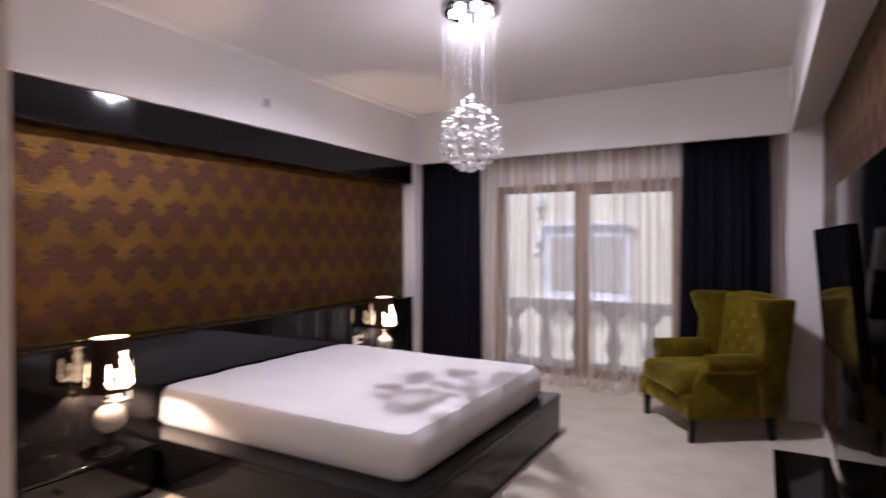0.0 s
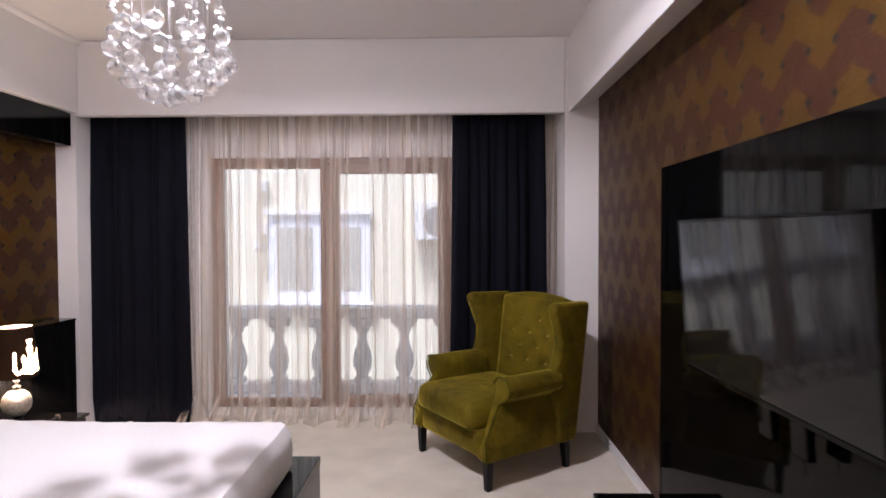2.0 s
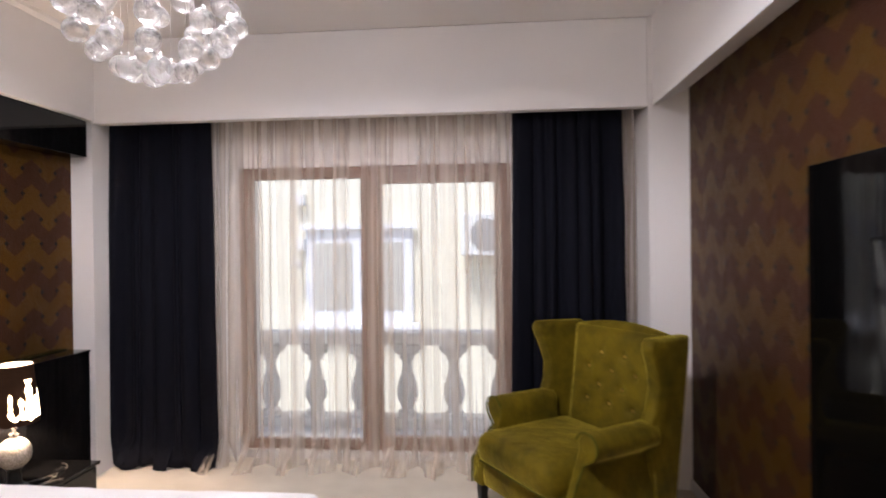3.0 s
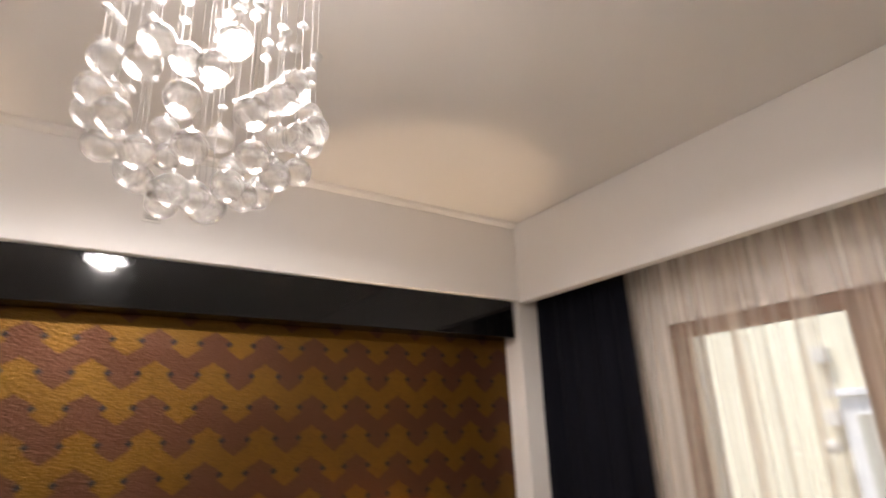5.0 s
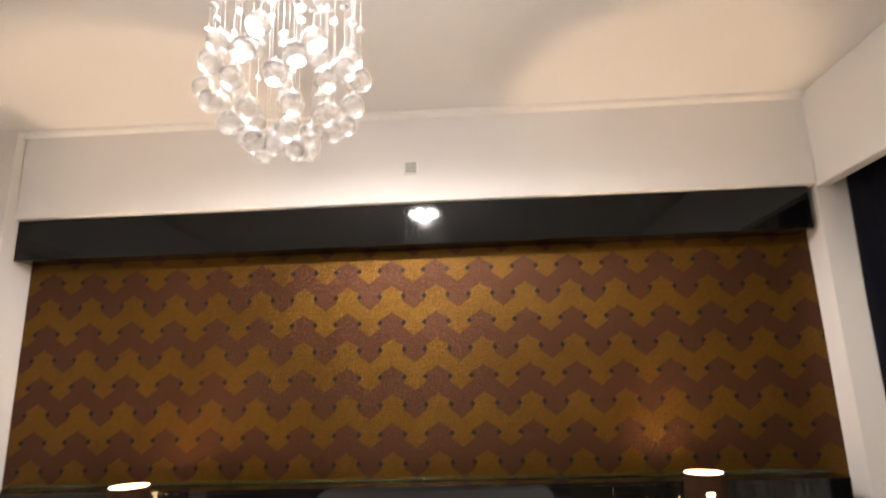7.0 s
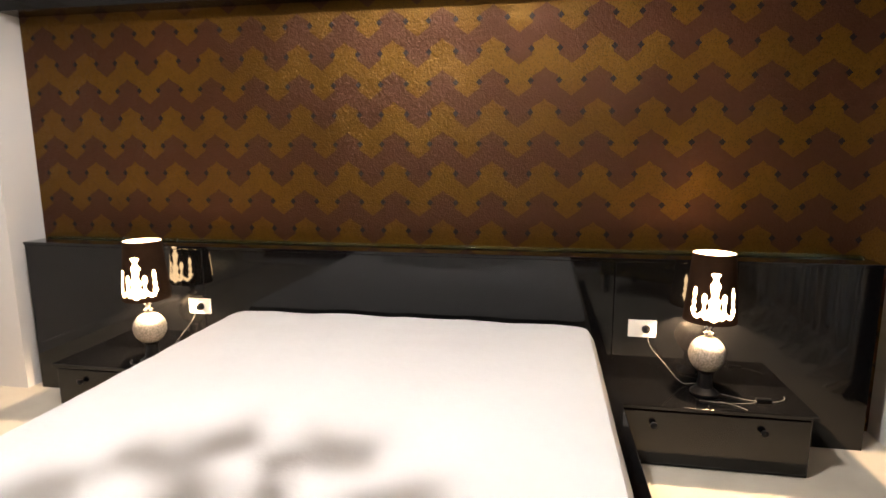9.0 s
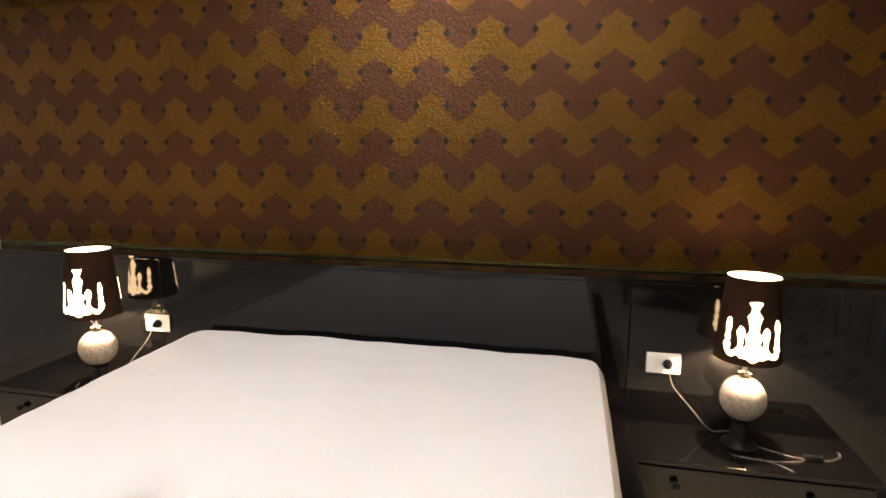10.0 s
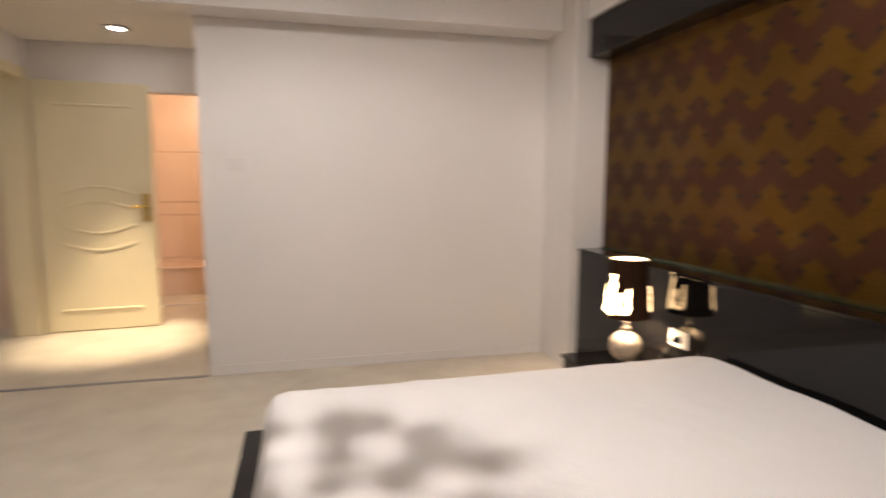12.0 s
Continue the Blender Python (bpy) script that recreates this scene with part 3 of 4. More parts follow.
string_parts = []
# rings: radius, count, ball height, bead height (below the ceiling)
RINGS = ((0.162, 9, -0.785, -0.715), (0.173, 11, -0.838, -0.705), (0.155, 9, -0.890, -0.675), (0.110, 8, -0.938, -0.635), (0.062, 5, -0.970, -0.600), (0.024, 2, -0.987, -0.565), (0.085, 3, -0.780, -0.640))
for r, n, zb, zt in RINGS:
    off = rng.uniform(0, 6)
    for k in range(n):
        a = off + 2 * math.pi * k / n + rng.uniform(-0.06, 0.06)
        x, y = r * math.cos(a), r * math.sin(a)
        z = zb + rng.uniform(-0.018, 0.018)
        ob = new("crystal_ball", ball_me)
        ob.parent = ch
        ob.location, ob.rotation_euler = (x, y, z), (rng.uniform(0, 3), rng.uniform(0, 3), rng.uniform(0, 3))
        for _ in range(1 if r > 0.12 else 2):
            bz = zt + rng.uniform(-0.026, 0.026)
            bd = new("bead", bead_me)
            bd.parent = ch
            bd.location, bd.rotation_euler = (x, y, bz), (rng.uniform(-0.3, 0.3), rng.uniform(-0.3, 0.3), 0)
        part("string", tube([(x, y, -0.04), (x, y, z + 0.02)], 0.00036, 4), M_STRING, ch)
        bd = new("bead", bead_me)
        bd.parent = ch
        bd.location, bd.scale = (x, y, z + 0.031), (0.35, 0.35, 0.6)

# vent grille on the soffit
vent = thing("wall_vent", (-1.4225, 4.345, 2.522), "small grey square vent grille on white soffit", "vent")
part("frame", box(0, 0.010, -0.04, 0.04, -0.04, 0.04, 0.003), M_PLASTIC, vent)
for k in range(5):
    part("slat", box(0.0102, 0.013, -0.031, 0.031, -0.030 + k * 0.0125, -0.022 + k * 0.0125, 0.001), M_GREY, vent)

# switch plate on the back wall
sp = thing("light_switch", (0.77, 1.602, 1.40), "white switch plate on the back wall", "switch")
part("plate", box(-0.06, 0.06, 0, 0.008, -0.04, 0.04, 0.003), M_PAINT, sp)
part("rocker", box(-0.03, 0.03, 0.0082, 0.012, -0.022, 0.022, 0.002), M_PAINT, sp)


# ---- window, balcony and street ----
win = tagged(new("window_1"), "brown framed double balcony window with clear panes", "window", kind="structure")
win.matrix_world = Matrix.Translation((0, 6.90, 0))
bm = box(WX0, WX1, 0.02, 0.10, 1.995, WZ1, 0.004)
bm = box(WX0, WX0 + 0.05, 0.02, 0.10, 0.06, 1.9945, 0.004, bm=bm)
bm = box(WX1 - 0.05, WX1, 0.02, 0.10, 0.06, 1.9945, 0.004, bm=bm)
bm = box(WX0 + 0.0505, WX1 - 0.0505, 0.02, 0.10, 0.06, 0.075, 0.004, bm=bm)
part("window_frame", bm, M_WOODFRAME, win)


def sash(x0, x1, z0, z1, side, depth):
    bm = box(x0, x0 + side, depth, depth + 0.05, z0, z1, 0.005)
    bm = box(x1 - side, x1, depth, depth + 0.05, z0, z1, 0.005, bm=bm)
    bm = box(x0 + side, x1 - side, depth, depth + 0.05, z1 - side, z1, 0.005, bm=bm)
    bm = box(x0 + side, x1 - side, depth, depth + 0.05, z0, z0 + side, 0.005, bm=bm)
    s = part("sash", bm, M_WOODFRAME, win)
    pane = part("pane", box(x0 + side - 0.01, x1 - side + 0.01, depth + 0.02, depth + 0.026, z0 + side - 0.01, z1 - side + 0.01), M_GLASS, s)
    pane.visible_shadow = False


sash(-0.597, 0.306, 0.07, 2.03, 0.062, 0.0205)
sash(0.307, 1.262, 0.07, 2.01, 0.085, 0.024)
ground = structure("ground", box(-800, 800, -800, 800, -4.4, -4.2), M_PAVE, "grey paved ground of the courtyard")
structure("balcony_slab", box(-3.0, 4.0, 7.255, 8.35, -0.32, -0.12), M_STONE, "pale stone balcony slab")
bal = thing("balustrade", (0.3, 8.05, -0.12), "pale stone balustrade with turned balusters", "balustrade")
part("rail", box(-3.0, 3.4, -0.11, 0.11, 0.735, 0.85, 0.02), M_STONE, bal)
part("plinth", box(-3.0, 3.4, -0.10, 0.10, 0.0, 0.09, 0.01), M_STONE, bal)
bprof = [(0.085, 0.09), (0.085, 0.13), (0.055, 0.15), (0.06, 0.18), (0.09, 0.25), (0.098, 0.30), (0.085, 0.38), (0.055, 0.47), (0.042, 0.54), (0.045, 0.58), (0.065, 0.60), (0.065, 0.63), (0.105, 0.655), (0.13, 0.69), (0.135, 0.735)]
for k in range(15):
    part("baluster", lathe(bprof, 20, (-2.85 + 0.42 * k, 0, 0)), M_STONE, bal, "", True)

FY = 10.5
house = thing("apartment_house", (0, FY, -4.2), "cream rendered house across the courtyard", "house")
fac = box(-9, 9, 0, 0.3, 0, 14)
part("wall", fac, M_FACADE, house)
part("roof", prism([(-0.4, 14.0), (3.5, 15.5), (8.0, 14.0)], "x", -9.2, 9.2), M_PAVE, house)


def facade_window(xc, zc, w, h):
    wn_ = part("window", box(xc - w / 2, xc + w / 2, -0.05, -0.001, zc - h / 2, zc + h / 2, 0.01), M_FACADE_TRIM, house, "white framed window with a stone sill")
    for s in (-1, 1):
        part("pane", box(xc + s * w * 0.235 - w * 0.175, xc + s * w * 0.235 + w * 0.175, -0.062, -0.0505, zc - h * 0.36, zc + h * 0.36, 0.004), M_DARKPANE, wn_)
    part("sill", box(xc - w * 0.56, xc + w * 0.56, -0.16, -0.051, zc - h / 2 - 0.10, zc - h / 2 - 0.001, 0.01), M_FACADE_TRIM, wn_)
    part("hood", box(xc - w * 0.54, xc + w * 0.54, -0.12, -0.051, zc + h / 2 + 0.001, zc + h / 2 + 0.07, 0.01), M_FACADE_TRIM, wn_)


for fx in (-3.5, -0.61, 5.1):
    facade_window(fx, 1.10 + 4.2, 1.46, 1.24)
part("string_course", box(-9, 9, -0.06, -0.001, 3.0, 3.2, 0.02), M_FACADE_TRIM, house)
ac = thing("air_conditioner", (1.17, FY - 0.32, 1.36), "white outdoor air conditioner on the facade", "air conditioner")
part("case", box(-0.40, 0.40, 0.0, 0.26, 0, 0.55, 0.02), M_PLASTIC, ac)
bm = lathe([(0.0, 0), (0.20, 0), (0.20, 0.012), (0, 0.012)], 28)
bmesh.ops.transform(bm, matrix=pose(-0.08, -0.001, 0.27, 90, 0, 0), verts=bm.verts)
part("fan_grille", bm, M_GREY, ac)
part("bracket", box(-0.3, -0.26, 0.02, 0.32, -0.03, -0.001), M_GREY, ac)
part("bracket", box(0.26, 0.3, 0.02, 0.32, -0.03, -0.001), M_GREY, ac)
for z in (1.45, 2.05):
    fx = thing("facade_box", (-1.40, FY - 0.12, z), "small white junction box on the facade", "box")
    part("case", box(-0.07, 0.07, 0, 0.12, 0, 0.16, 0.01), M_PLASTIC, fx)
lampo = thing("facade_lamp", (-1.42, FY - 0.2, 1.20), "small white globe lamp on the facade", "lamp")
part("globe", lathe([(0.07 * math.sin(math.pi * i / 10), 0.07 - 0.07 * math.cos(math.pi * i / 10)) for i in range(11)], 16), M_PLASTIC, lampo, "", True)
part("arm", box(-0.012, 0.012, 0.05, 0.2, 0.06, 0.085), M_PLASTIC, lampo)


# ---- curtains ----
def curtain(name, x0, x1, y, z0, z1, folds, amp, material, label, seed, puddle=0.0, flare=0.0, gather=0.0, over=0.0):
    rn = random.Random(seed)
    ph = [rn.uniform(0, 6.28) for _ in range(6)]
    b = bmesh.new()
    nx, nz = folds * 12, 46
    rows = []
    for j in range(nz + 1):
        s = j / nz                   # 0 at the top
        row = []
        for i in range(nx + 1):
            u = i / nx
            warp = u + 0.22 / folds * math.sin(2 * math.pi * u * folds * 0.37 + ph[0]) + 0.12 / folds * math.sin(2 * math.pi * u * folds * 0.73 + ph[1] + s)
            f = math.sin(2 * math.pi * folds * warp + ph[2])
            g = math.sin(2 * math.pi * folds * 0.41 * u + ph[3] + 0.8 * s)
            k = amp * (0.35 + 0.65 * min(1, s * 3))
            x = x0 + (x1 - x0) * u + (u - 0.5) * flare * s * s + (0.4 * amp + over * (0.6 + 0.5 * g)) * math.cos(2 * math.pi * folds * warp + ph[2]) * min(1, 0.25 + s * 2)
            yy = y + k * (0.65 * f + 0.6 * g)
            if gather:
                yy += 0.006 * math.sin(2 * math.pi * folds * 3.1 * u + ph[4]) * max(0, 1 - s * 5)
            z = z1 + (z0 - z1) * s
            if puddle and s > 0.93:
                q = (s - 0.93) / 0.07
                yy -= puddle * q * (0.55 + 0.65 * g + 0.3 * f)
                z = max(z0, z) + 0.012 * q * (1 + f)
                x += 0.02 * q * math.sin(7 * u * folds + ph[5])
            row.append(b.verts.new((x, yy, z)))
        rows.append(row)
    for j in range(nz):
        for i in range(nx):
            b.faces.new((rows[j][i], rows[j][i + 1], rows[j + 1][i + 1], rows[j + 1][i]))
    c = thing(name, ((x0 + x1) / 2, y, z0), label, "curtain", "curtains at the window")
    bmesh.ops.translate(b, verts=b.verts, vec=(-(x0 + x1) / 2, -y, -z0))
    ob = part("cloth", b, material, c, "", True)
    return c, ob


for x0, x1, sd in ((-1.435, -0.73, 3), (1.30, 1.98, 8)):
    c, ob = curtain("curtain", x0, x1, 6.70, 0.004, 2.60, 7, 0.032, M_DRAPE, "heavy dark navy drape hanging to the carpet", sd, 0.10, 0.05)
    so = ob.modifiers.new("thick", "SOLIDIFY")
    so.thickness = 0.004
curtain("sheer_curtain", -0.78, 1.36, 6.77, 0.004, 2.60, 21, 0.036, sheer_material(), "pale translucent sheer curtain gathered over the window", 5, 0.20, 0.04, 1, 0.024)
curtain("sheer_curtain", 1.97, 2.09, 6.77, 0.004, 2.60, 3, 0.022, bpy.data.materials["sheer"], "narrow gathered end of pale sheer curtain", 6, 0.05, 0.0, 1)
rail = thing("curtain_rail", (0.3, 6.77, 2.601), "white curtain rail hidden behind the beam", "curtain rail")
part("track", box(-1.75, 1.78, -0.09, 0.05, 0.0, 0.025, 0.003), M_PLASTIC, rail)


# ---- armchair ----
def set_back(z):
    k = min(1, max(0, (z - 0.30) / 0.22))
    return 0.13 * k * k * (3 - 2 * k)


def armchair(place, rz):
    """Local frame: front towards -y, origin on the floor."""
    ac_ = thing("armchair", place, "olive green velvet wingback armchair with buttoned back", "armchair", "", rz)
    W, D = 0.40, 0.37
    part("seat_frame", box(-0.30, 0.30, -D + 0.02, D - 0.06, 0.17, 0.335, 0.03, 3), M_VELVET, ac_, "", True)
    bm = box(-0.285, 0.285, -D - 0.035, 0.22, 0.315, 0.475, 0.06, 5)
    for v in bm.verts:
        if v.co.z > 0.40:
            v.co.z += 0.028 * max(0, 1 - (v.co.x / 0.3) ** 2)
        v.co.z += 0.006 * noise.noise(v.co * 7)
    bmesh.ops.subdivide_edges(bm, edges=[e for e in bm.edges if e.calc_length() > 0.2], cuts=8, use_grid_fill=True)
    for v in bm.verts:
        if v.co.z > 0.45:
            v.co.z += 0.022 * max(0, 1 - (v.co.x / 0.285) ** 2) * max(0, 1 - ((v.co.y + 0.08) / 0.3) ** 2) + 0.006 * noise.noise(v.co * 9)
    cu = part("seat_cushion", bm, M_VELVET, ac_, "plump loose olive seat cushion", True)
    part("piping", tube([(-0.25, -D - 0.022, 0.335), (0.25, -D - 0.022, 0.335)], 0.006, 8), M_VELVET_DARK, cu, "", True)
    # arms: outline in (x, z) with a rolled top, pushed along the depth
    for s in (-1, 1):
        out = [(0.285, 0.17), (0.375, 0.17), (0.372, 0.30), (0.355, 0.42), (0.345, 0.48)]
        out += [(0.350 + 0.066 * math.cos(a), 0.564 + 0.066 * math.sin(a)) for a in [radians(-50 + 230 * k / 14) for k in range(15)]]
        out += [(0.288, 0.53), (0.285, 0.45)]
        bm = prism([(s * x, z) for x, z in out], "y", -D + 0.01, 0.175, 0.014, 3)
        for v in bm.verts:   # front scrolls lean forwards in the middle
            if v.co.y < 0:
                v.co.y += set_back(v.co.z)
        arm = part("arm", bm, M_VELVET, ac_, "", True)
        pts = [(s * (x - 0.003), -D + 0.006 + set_back(z), z) for x, z in out[1:19]]
        part("piping", tube(pts, 0.0055, 8), M_VELVET_DARK, arm, "", True)
    # back, leaning
    outline = [(-0.335, 0.17), (0.335, 0.17), (0.355, 0.60), (0.375, 0.98)] + [(0.375 - 0.75 * k / 12, 1.0 + 0.055 * math.sin(math.pi * k / 12)) for k in range(1, 12)] + [(-0.375, 0.98), (-0.355, 0.60)]
    bm = prism(outline, "y", 0.235, 0.310, 0.025, 3)
    bmesh.ops.transform(bm, matrix=Matrix.Translation((0, 0.28, 0.17)) @ Matrix.Rotation(radians(-8), 4, "X") @ Matrix.Translation((0, -0.28, -0.17)), verts=bm.verts)
    part("backrest", bm, M_VELVET, ac_, "", True)
    # padded inside of the back, tufted
    b = bmesh.new()
    buttons = [(x, z) for r, z in enumerate((0.60, 0.69, 0.78, 0.87)) for x in ((-0.16, 0.0, 0.16) if r % 2 == 0 else (-0.08, 0.08))]
    nx, nz = 40, 40
    rows = []
    for i in range(nx + 1):
        row = []
        for j in range(nz + 1):
            x, z = -0.30 + 0.60 * i / nx, 0.44 + 0.57 * j / nz
            edge = min(1, min(0.30 - abs(x), 1.01 - z, 0.1) / 0.05)
            y = 0.255 - 0.045 * math.sqrt(max(0, edge))
            for bx, bz in buttons:
                y += 0.020 * math.exp(-((x - bx) ** 2 + (z - bz) ** 2) / 0.0006)
                y += 0.004 * math.exp(-((x - bx) ** 2 + (z - bz) ** 2) / 0.004)
            row.append(b.verts.new((x, y + 0.123 * (z - 0.17) - 0.004, z)))
        rows.append(row)
    for i in range(nx):
        for j in range(nz):
            b.faces.new((rows[i][j], rows[i + 1][j], rows[i + 1][j + 1], rows[i][j + 1]))
    rim = bmesh.ops.extrude_face_region(b, geom=b.faces[:])
    bmesh.ops.translate(b, verts=[g for g in rim["geom"] if isinstance(g, bmesh.types.BMVert)], vec=(0, 0.05, 0))
    pad = part("back_pad", b, M_VELVET, ac_, "deep buttoned inner back", True)
    for bx, bz in buttons:
        bm = lathe([(0, -0.004), (0.007, -0.003), (0.009, 0.0), (0.007, 0.004), (0, 0.006)], 14)
        bmesh.ops.transform(bm, matrix=pose(bx, 0.2255 + 0.123 * (bz - 0.17), bz, 90, 0, 0), verts=bm.verts)
        part("button", bm, M_BRASS, pad, "small brass button", True)
    # wings
    for s in (-1, 1):
        prof = [(0.17, 0.175), (0.135, 0.48), (0.115, 0.60), (0.15, 0.68), (0.165, 0.78), (0.13, 0.90), (0.09, 0.99), (0.12, 1.03), (0.43, 1.02), (0.375, 0.60), (0.315, 0.175)]
        bm = prism(prof, "x", s * 0.315, s * 0.388, 0.022, 3)
        for v in bm.verts:
            v.co.x += s * 0.17 * max(0, (0.33 - v.co.y)) * min(1, max(0, (v.co.z - 0.55) / 0.3))
        part("wing", bm, M_VELVET, ac_, "", True)
    for s in (-1, 1):
        for y, lean in ((-D + 0.05, 0), (D - 0.105, 0.012)):
            bm = box(s * 0.335 - 0.024, s * 0.335 + 0.024, y - 0.024, y + 0.024, 0.0, 0.172, 0.004)
            for v in bm.verts:
                k = 1 - v.co.z / 0.172
                v.co.x += (s * 0.335 - v.co.x) * 0.3 * k
                v.co.y += (y - v.co.y) * 0.3 * k + lean * k
            part("leg", bm, M_BLACKPL, ac_, "black tapered wooden leg")
    return ac_


armchair((1.56, 6.06, 0), -55.6).scale = (1.06, 1.02, 1.0)

# ---- screen wall ----
panel = thing("gloss_panel", (XE - 0.001, 4.25, 0.158), "large glossy black backing panel on papered wall", "wall panel")
part("board", box(-0.044, 0.0, -0.91, 0.91, 0.0, 1.60, 0.003), M_PANEL, panel)
part("edge_strip", box(-0.046, 0.0, -0.931, -0.911, 0.0, 1.60, 0.003), M_PANEL, panel)
part("edge_strip", box(-0.046, 0.0, 0.911, 0.931, 0.0, 1.60, 0.003), M_PANEL, panel)
bench = thing("tv_bench", (2.20, 4.29, 0), "low glossy black bench under the screen", "bench")
part("top", box(-0.21, 0.083, -0.93, 0.94, 0.125, 0.156, 0.004), M_PANEL, bench)
part("front", box(-0.205, -0.185, -0.925, 0.935, 0.0, 0.1245, 0.002), M_PANEL, bench)
part("side", box(-0.1845, 0.083, 0.915, 0.935, 0.0, 0.1245, 0.002), M_PANEL, bench)
part("side", box(-0.1845, 0.083, -0.925, -0.905, 0.0, 0.1245, 0.002), M_PANEL, bench)

tv = thing("television", (2.198, 4.143, 1.210), "black flat screen television tilted on its wall arm", "television")
tv.matrix_world = pose(2.198, 4.143, 1.210, 0, 0, -90 + 2.0) @ pose(0, 0, 0, 4.5, 0, 0)
part("case", box(-0.484, 0.484, 0.004, 0.035, -0.284, 0.284, 0.006, 2), M_PANEL, tv)
part("screen", box(-0.472, 0.472, -0.001, 0.0035, -0.264, 0.273), M_SCREEN, tv, "dark reflective screen")
part("bezel", box(-0.484, 0.484, -0.003, 0.0035, -0.283, -0.2645, 0.002), M_PANEL, tv)
part("bezel", box(-0.484, 0.484, -0.003, 0.0035, 0.2735, 0.283, 0.002), M_PANEL, tv)
part("bezel", box(-0.484, -0.4725, -0.003, 0.0035, -0.264, 0.273, 0.002), M_PANEL, tv)
part("bezel", box(0.4725, 0.484, -0.003, 0.0035, -0.264, 0.273, 0.002), M_PANEL, tv)
part("mount", box(-0.10, 0.10, 0.0355, 0.085, -0.10, 0.10, 0.004), M_PANEL, tv)
for x in (0.0, 0.16):
    part("bracket_end", box(x - 0.036, x + 0.036, 0.008, 0.032, -0.385, -0.2845, 0.004), M_PANEL, tv)
    part("pull_cord", tube([(x, 0.02, -0.384), (x + 0.006, 0.02, -0.42), (x - 0.004, 0.02, -0.44)], 0.0016, 6), M_PANEL, tv)

# ---- hall and bath beyond ----
structure("wall_hall_1", box(0.75, 0.982, 0.1, 1.299, 0, 2.42), M_PAINT, "white hall wall")
bm = box(2.54, 2.74, -0.05, 0.19, 0, 2.42)
bm = box(2.54, 2.74, 1.12, 1.299, 0, 2.42, bm=bm)
bm = box(2.54, 2.74, 0.19, 1.12, 2.13, 2.42, bm=bm)
structure("wall_hall_2", bm, M_PAINT, "white hall wall with the doorway")
structure("wall_hall_3", box(XE + 0.001, 2.90, 1.30, 1.569, 0, ZC), M_PAINT, "white hall corner wall")
bm = box(0.75, 2.538, -0.05, 0.099, 2.04, 2.419)
bm = box(2.43, 2.538, -0.05, 0.099, 0, 2.039, bm=bm)
structure("wall_lintel", bm, M_PAINT, "white wall over the bathroom opening")
structure("ceiling_hall", box(0.4, 3.2, -2.4, 1.299, 2.42, 2.6), M_CEIL, "lower white hall ceiling")
structure("beam_hall", box(1.001, XE, 1.30, 1.602, 2.42, ZC - 0.001), M_CEIL, "white drop above the hall opening")
structure("wall_hall_4", box(3.1, 3.2, -0.3, 1.56, 0, 2.42), M_PAINT, "white corridor wall")
structure("wall_bath_1", box(0.4, 0.749, -1.9, 0.1, 0, 2.42), M_TILE, "peach tiled bathroom side wall")
structure("wall_bath_2", box(2.75, 3.09, -1.9, -0.051, 0, 2.42), M_TILE, "peach tiled bathroom side wall")
bath = structure("wall_bath_3", box(0.4, 3.2, -2.12, -1.92, 0, 2.42), M_TILE, "peach tiled bathroom back wall")
for z0, z1 in ((0.0, 0.355), (0.364, 0.875), (0.884, 1.025), (1.034, 1.61), (1.628, 2.41)):
    for k in range(2):
        part("tile", box(0.75 + 1.0 * k, 1.748 + 1.0 * k, -1.919, -1.906, z0 + 0.002, z1, 0.003), M_TILE, bath)
tub = thing("bath_ledge", (1.7, -1.62, 0), "peach tiled ledge with a pale top", "bath ledge")
part("front", box(-0.9, 0.9, -0.28, 0.28, 0, 0.29, 0.004), M_TILE, tub)
part("top", box(-0.9, 0.9, -0.28, 0.29, 0.291, 0.32, 0.004), M_TILE, tub)
structure("trim_sill", box(0.99, 2.42, -0.80, -0.76, 0.0005, 0.012, 0.002), M_PAINT, "white bathroom floor strip")

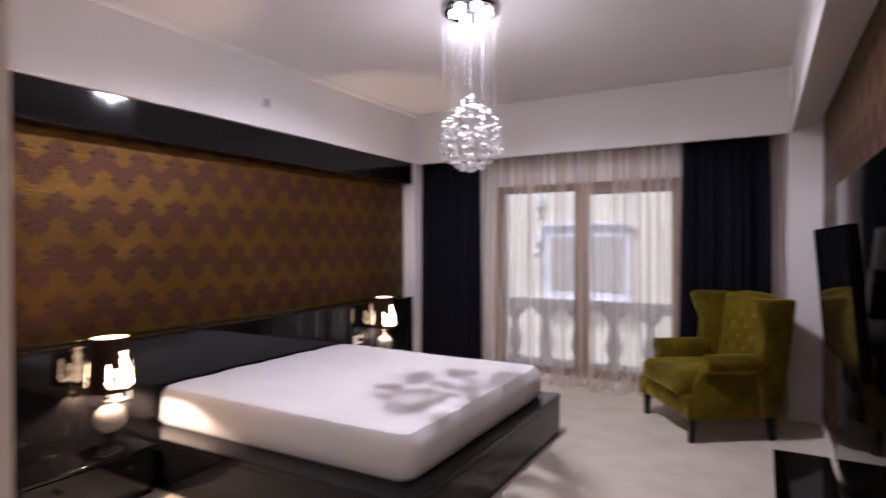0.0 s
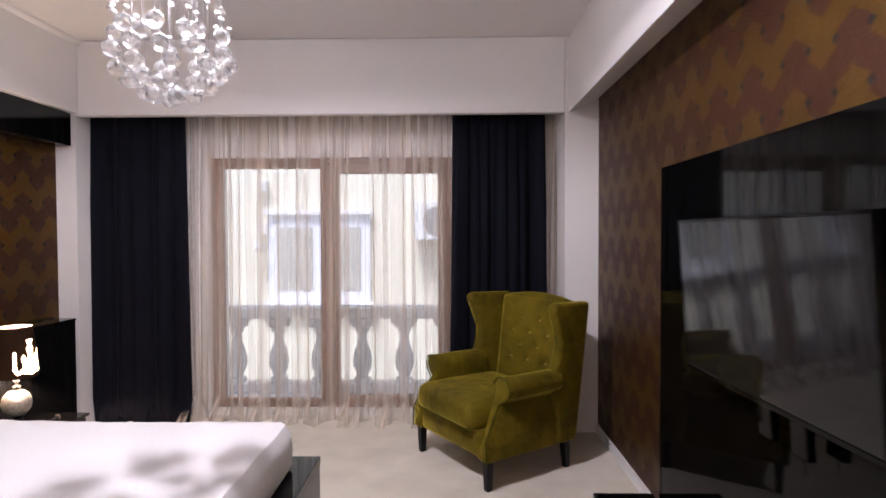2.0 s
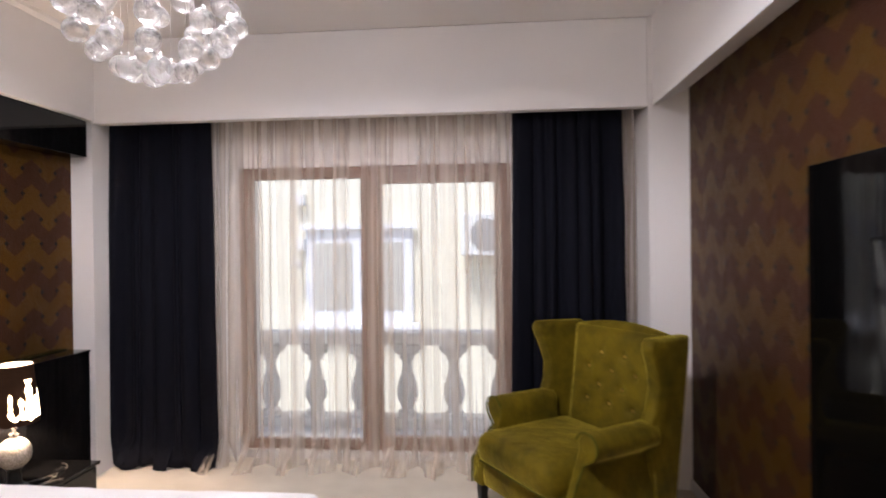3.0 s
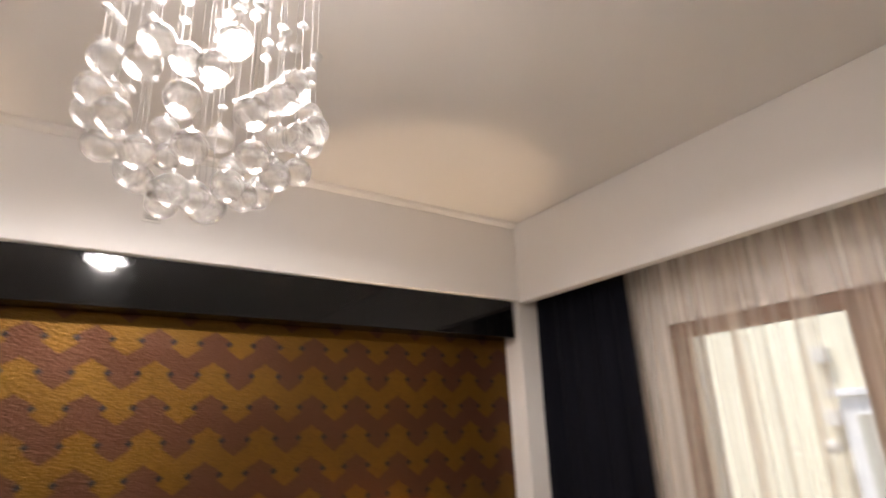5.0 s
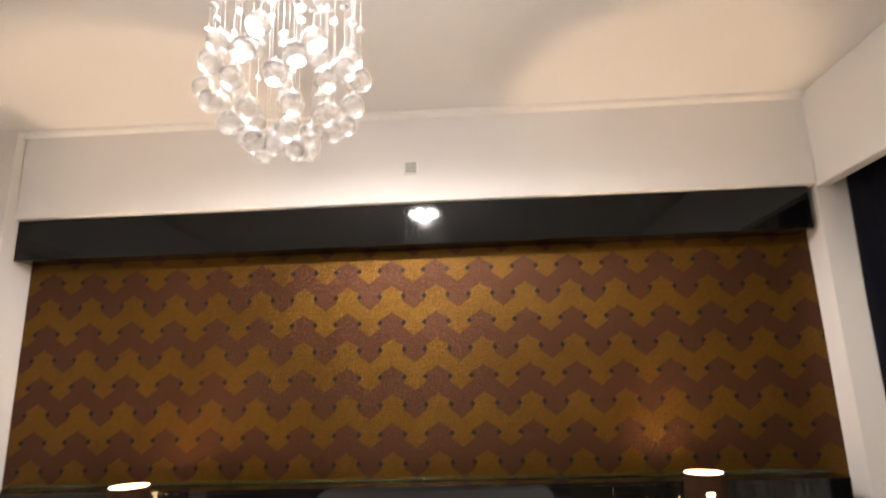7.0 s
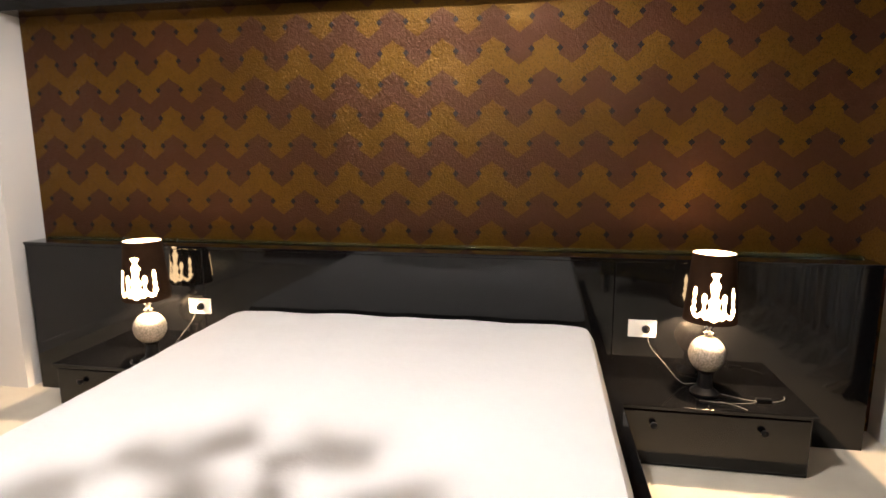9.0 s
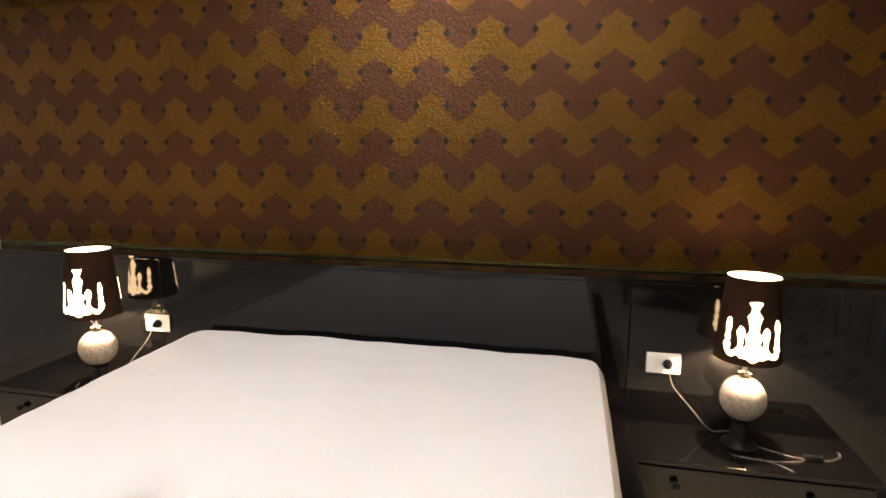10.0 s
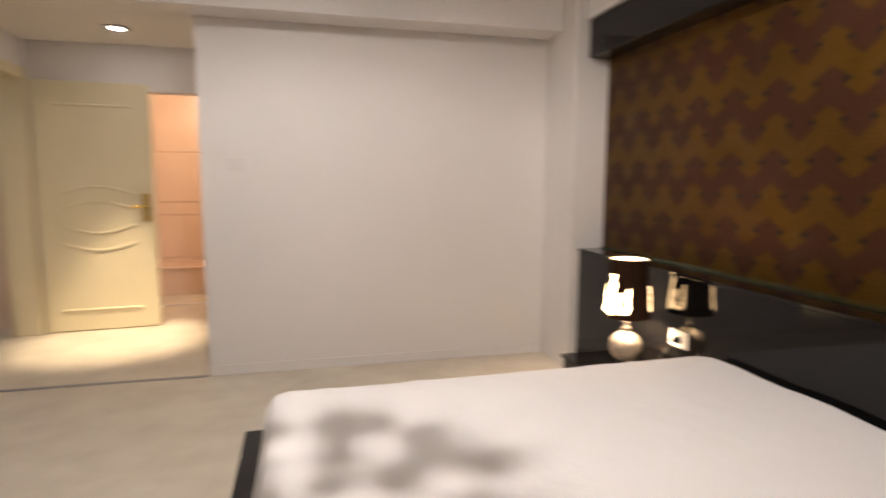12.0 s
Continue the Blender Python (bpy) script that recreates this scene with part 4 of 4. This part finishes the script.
# architrave and leaf
arch = tagged(new("trim_architrave"), "cream painted door frame", "trim", kind="structure")
arch.matrix_world = Matrix.Translation((2.54, 0.655, 0))
part("jamb", box(-0.02, 0.19, -0.464, -0.43, 0.0, 2.129, 0.004), M_DOOR, arch)
part("jamb", box(-0.02, 0.19, 0.43, 0.464, 0.0, 2.129, 0.004), M_DOOR, arch)
part("head", box(-0.02, 0.19, -0.4295, 0.4295, 2.10, 2.129, 0.004), M_DOOR, arch)
part("casing", box(-0.03, -0.021, -0.50, -0.435, 0.0, 2.18, 0.003), M_DOOR, arch)
part("casing", box(-0.03, -0.021, 0.435, 0.52, 0.0, 2.18, 0.003), M_DOOR, arch)
part("casing", box(-0.03, -0.021, -0.4345, 0.4345, 2.105, 2.18, 0.003), M_DOOR, arch)
leaf = tagged(new("door_1"), "cream painted door standing open with brass handle", "door", kind="structure")
leaf.matrix_world = pose(2.49, 0.165, 0.008, 0, 0, 180 + 5)
part("leaf", box(0, 0.87, -0.02, 0.02, 0, 2.09, 0.004), M_DOOR, leaf)


def moulding(pts, r=0.010):
    return part("moulding", tube([(x, -0.0215, z) for x, z in pts], r * 1.1, 8), M_DOOR, leaf, "", True)


def ring(x0, x1, z0, z1):
    return [(x0, z0), (x1, z0), (x1, z1), (x0, z1), (x0, z0)]


moulding([(0.14, 1.90), (0.72, 1.90)]), moulding([(0.14, 0.18), (0.72, 0.18)])
for cz, amp_ in ((1.20, 0.06), (1.07, 0.06), (0.87, -0.07), (0.72, -0.06)):
    moulding([(0.16 + 0.54 * k / 16, cz + amp_ * (math.sin(math.pi * k / 16) - 0.5)) for k in range(17)])
h = part("door_handle", box(0.772, 0.832, -0.030, -0.0205, 0.93, 1.17, 0.003), M_BRASS, leaf, "brass lever handle on a plate")
part("lever", tube([(0.797, -0.03, 1.06), (0.797, -0.065, 1.06), (0.77, -0.07, 1.06), (0.69, -0.07, 1.062)], 0.009, 10), M_BRASS, h, "", True)
hs = thing("hall_downlight", (1.68, 0.70, 2.419), "recessed square downlight in the hall ceiling", "downlight")
part("trim", box(-0.075, 0.075, -0.06, 0.06, -0.012, 0.0, 0.003), M_GREY, hs)
part("lens", lathe([(0, -0.016), (0.036, -0.016), (0.036, -0.0125), (0, -0.0125)], 20), M_BULB, hs)
structure("trim_threshold", box(1.002, XE - 0.017, 1.59, 1.625, 0.0005, 0.006, 0.002), M_GREY, "thin floor strip where the hall carpet begins")
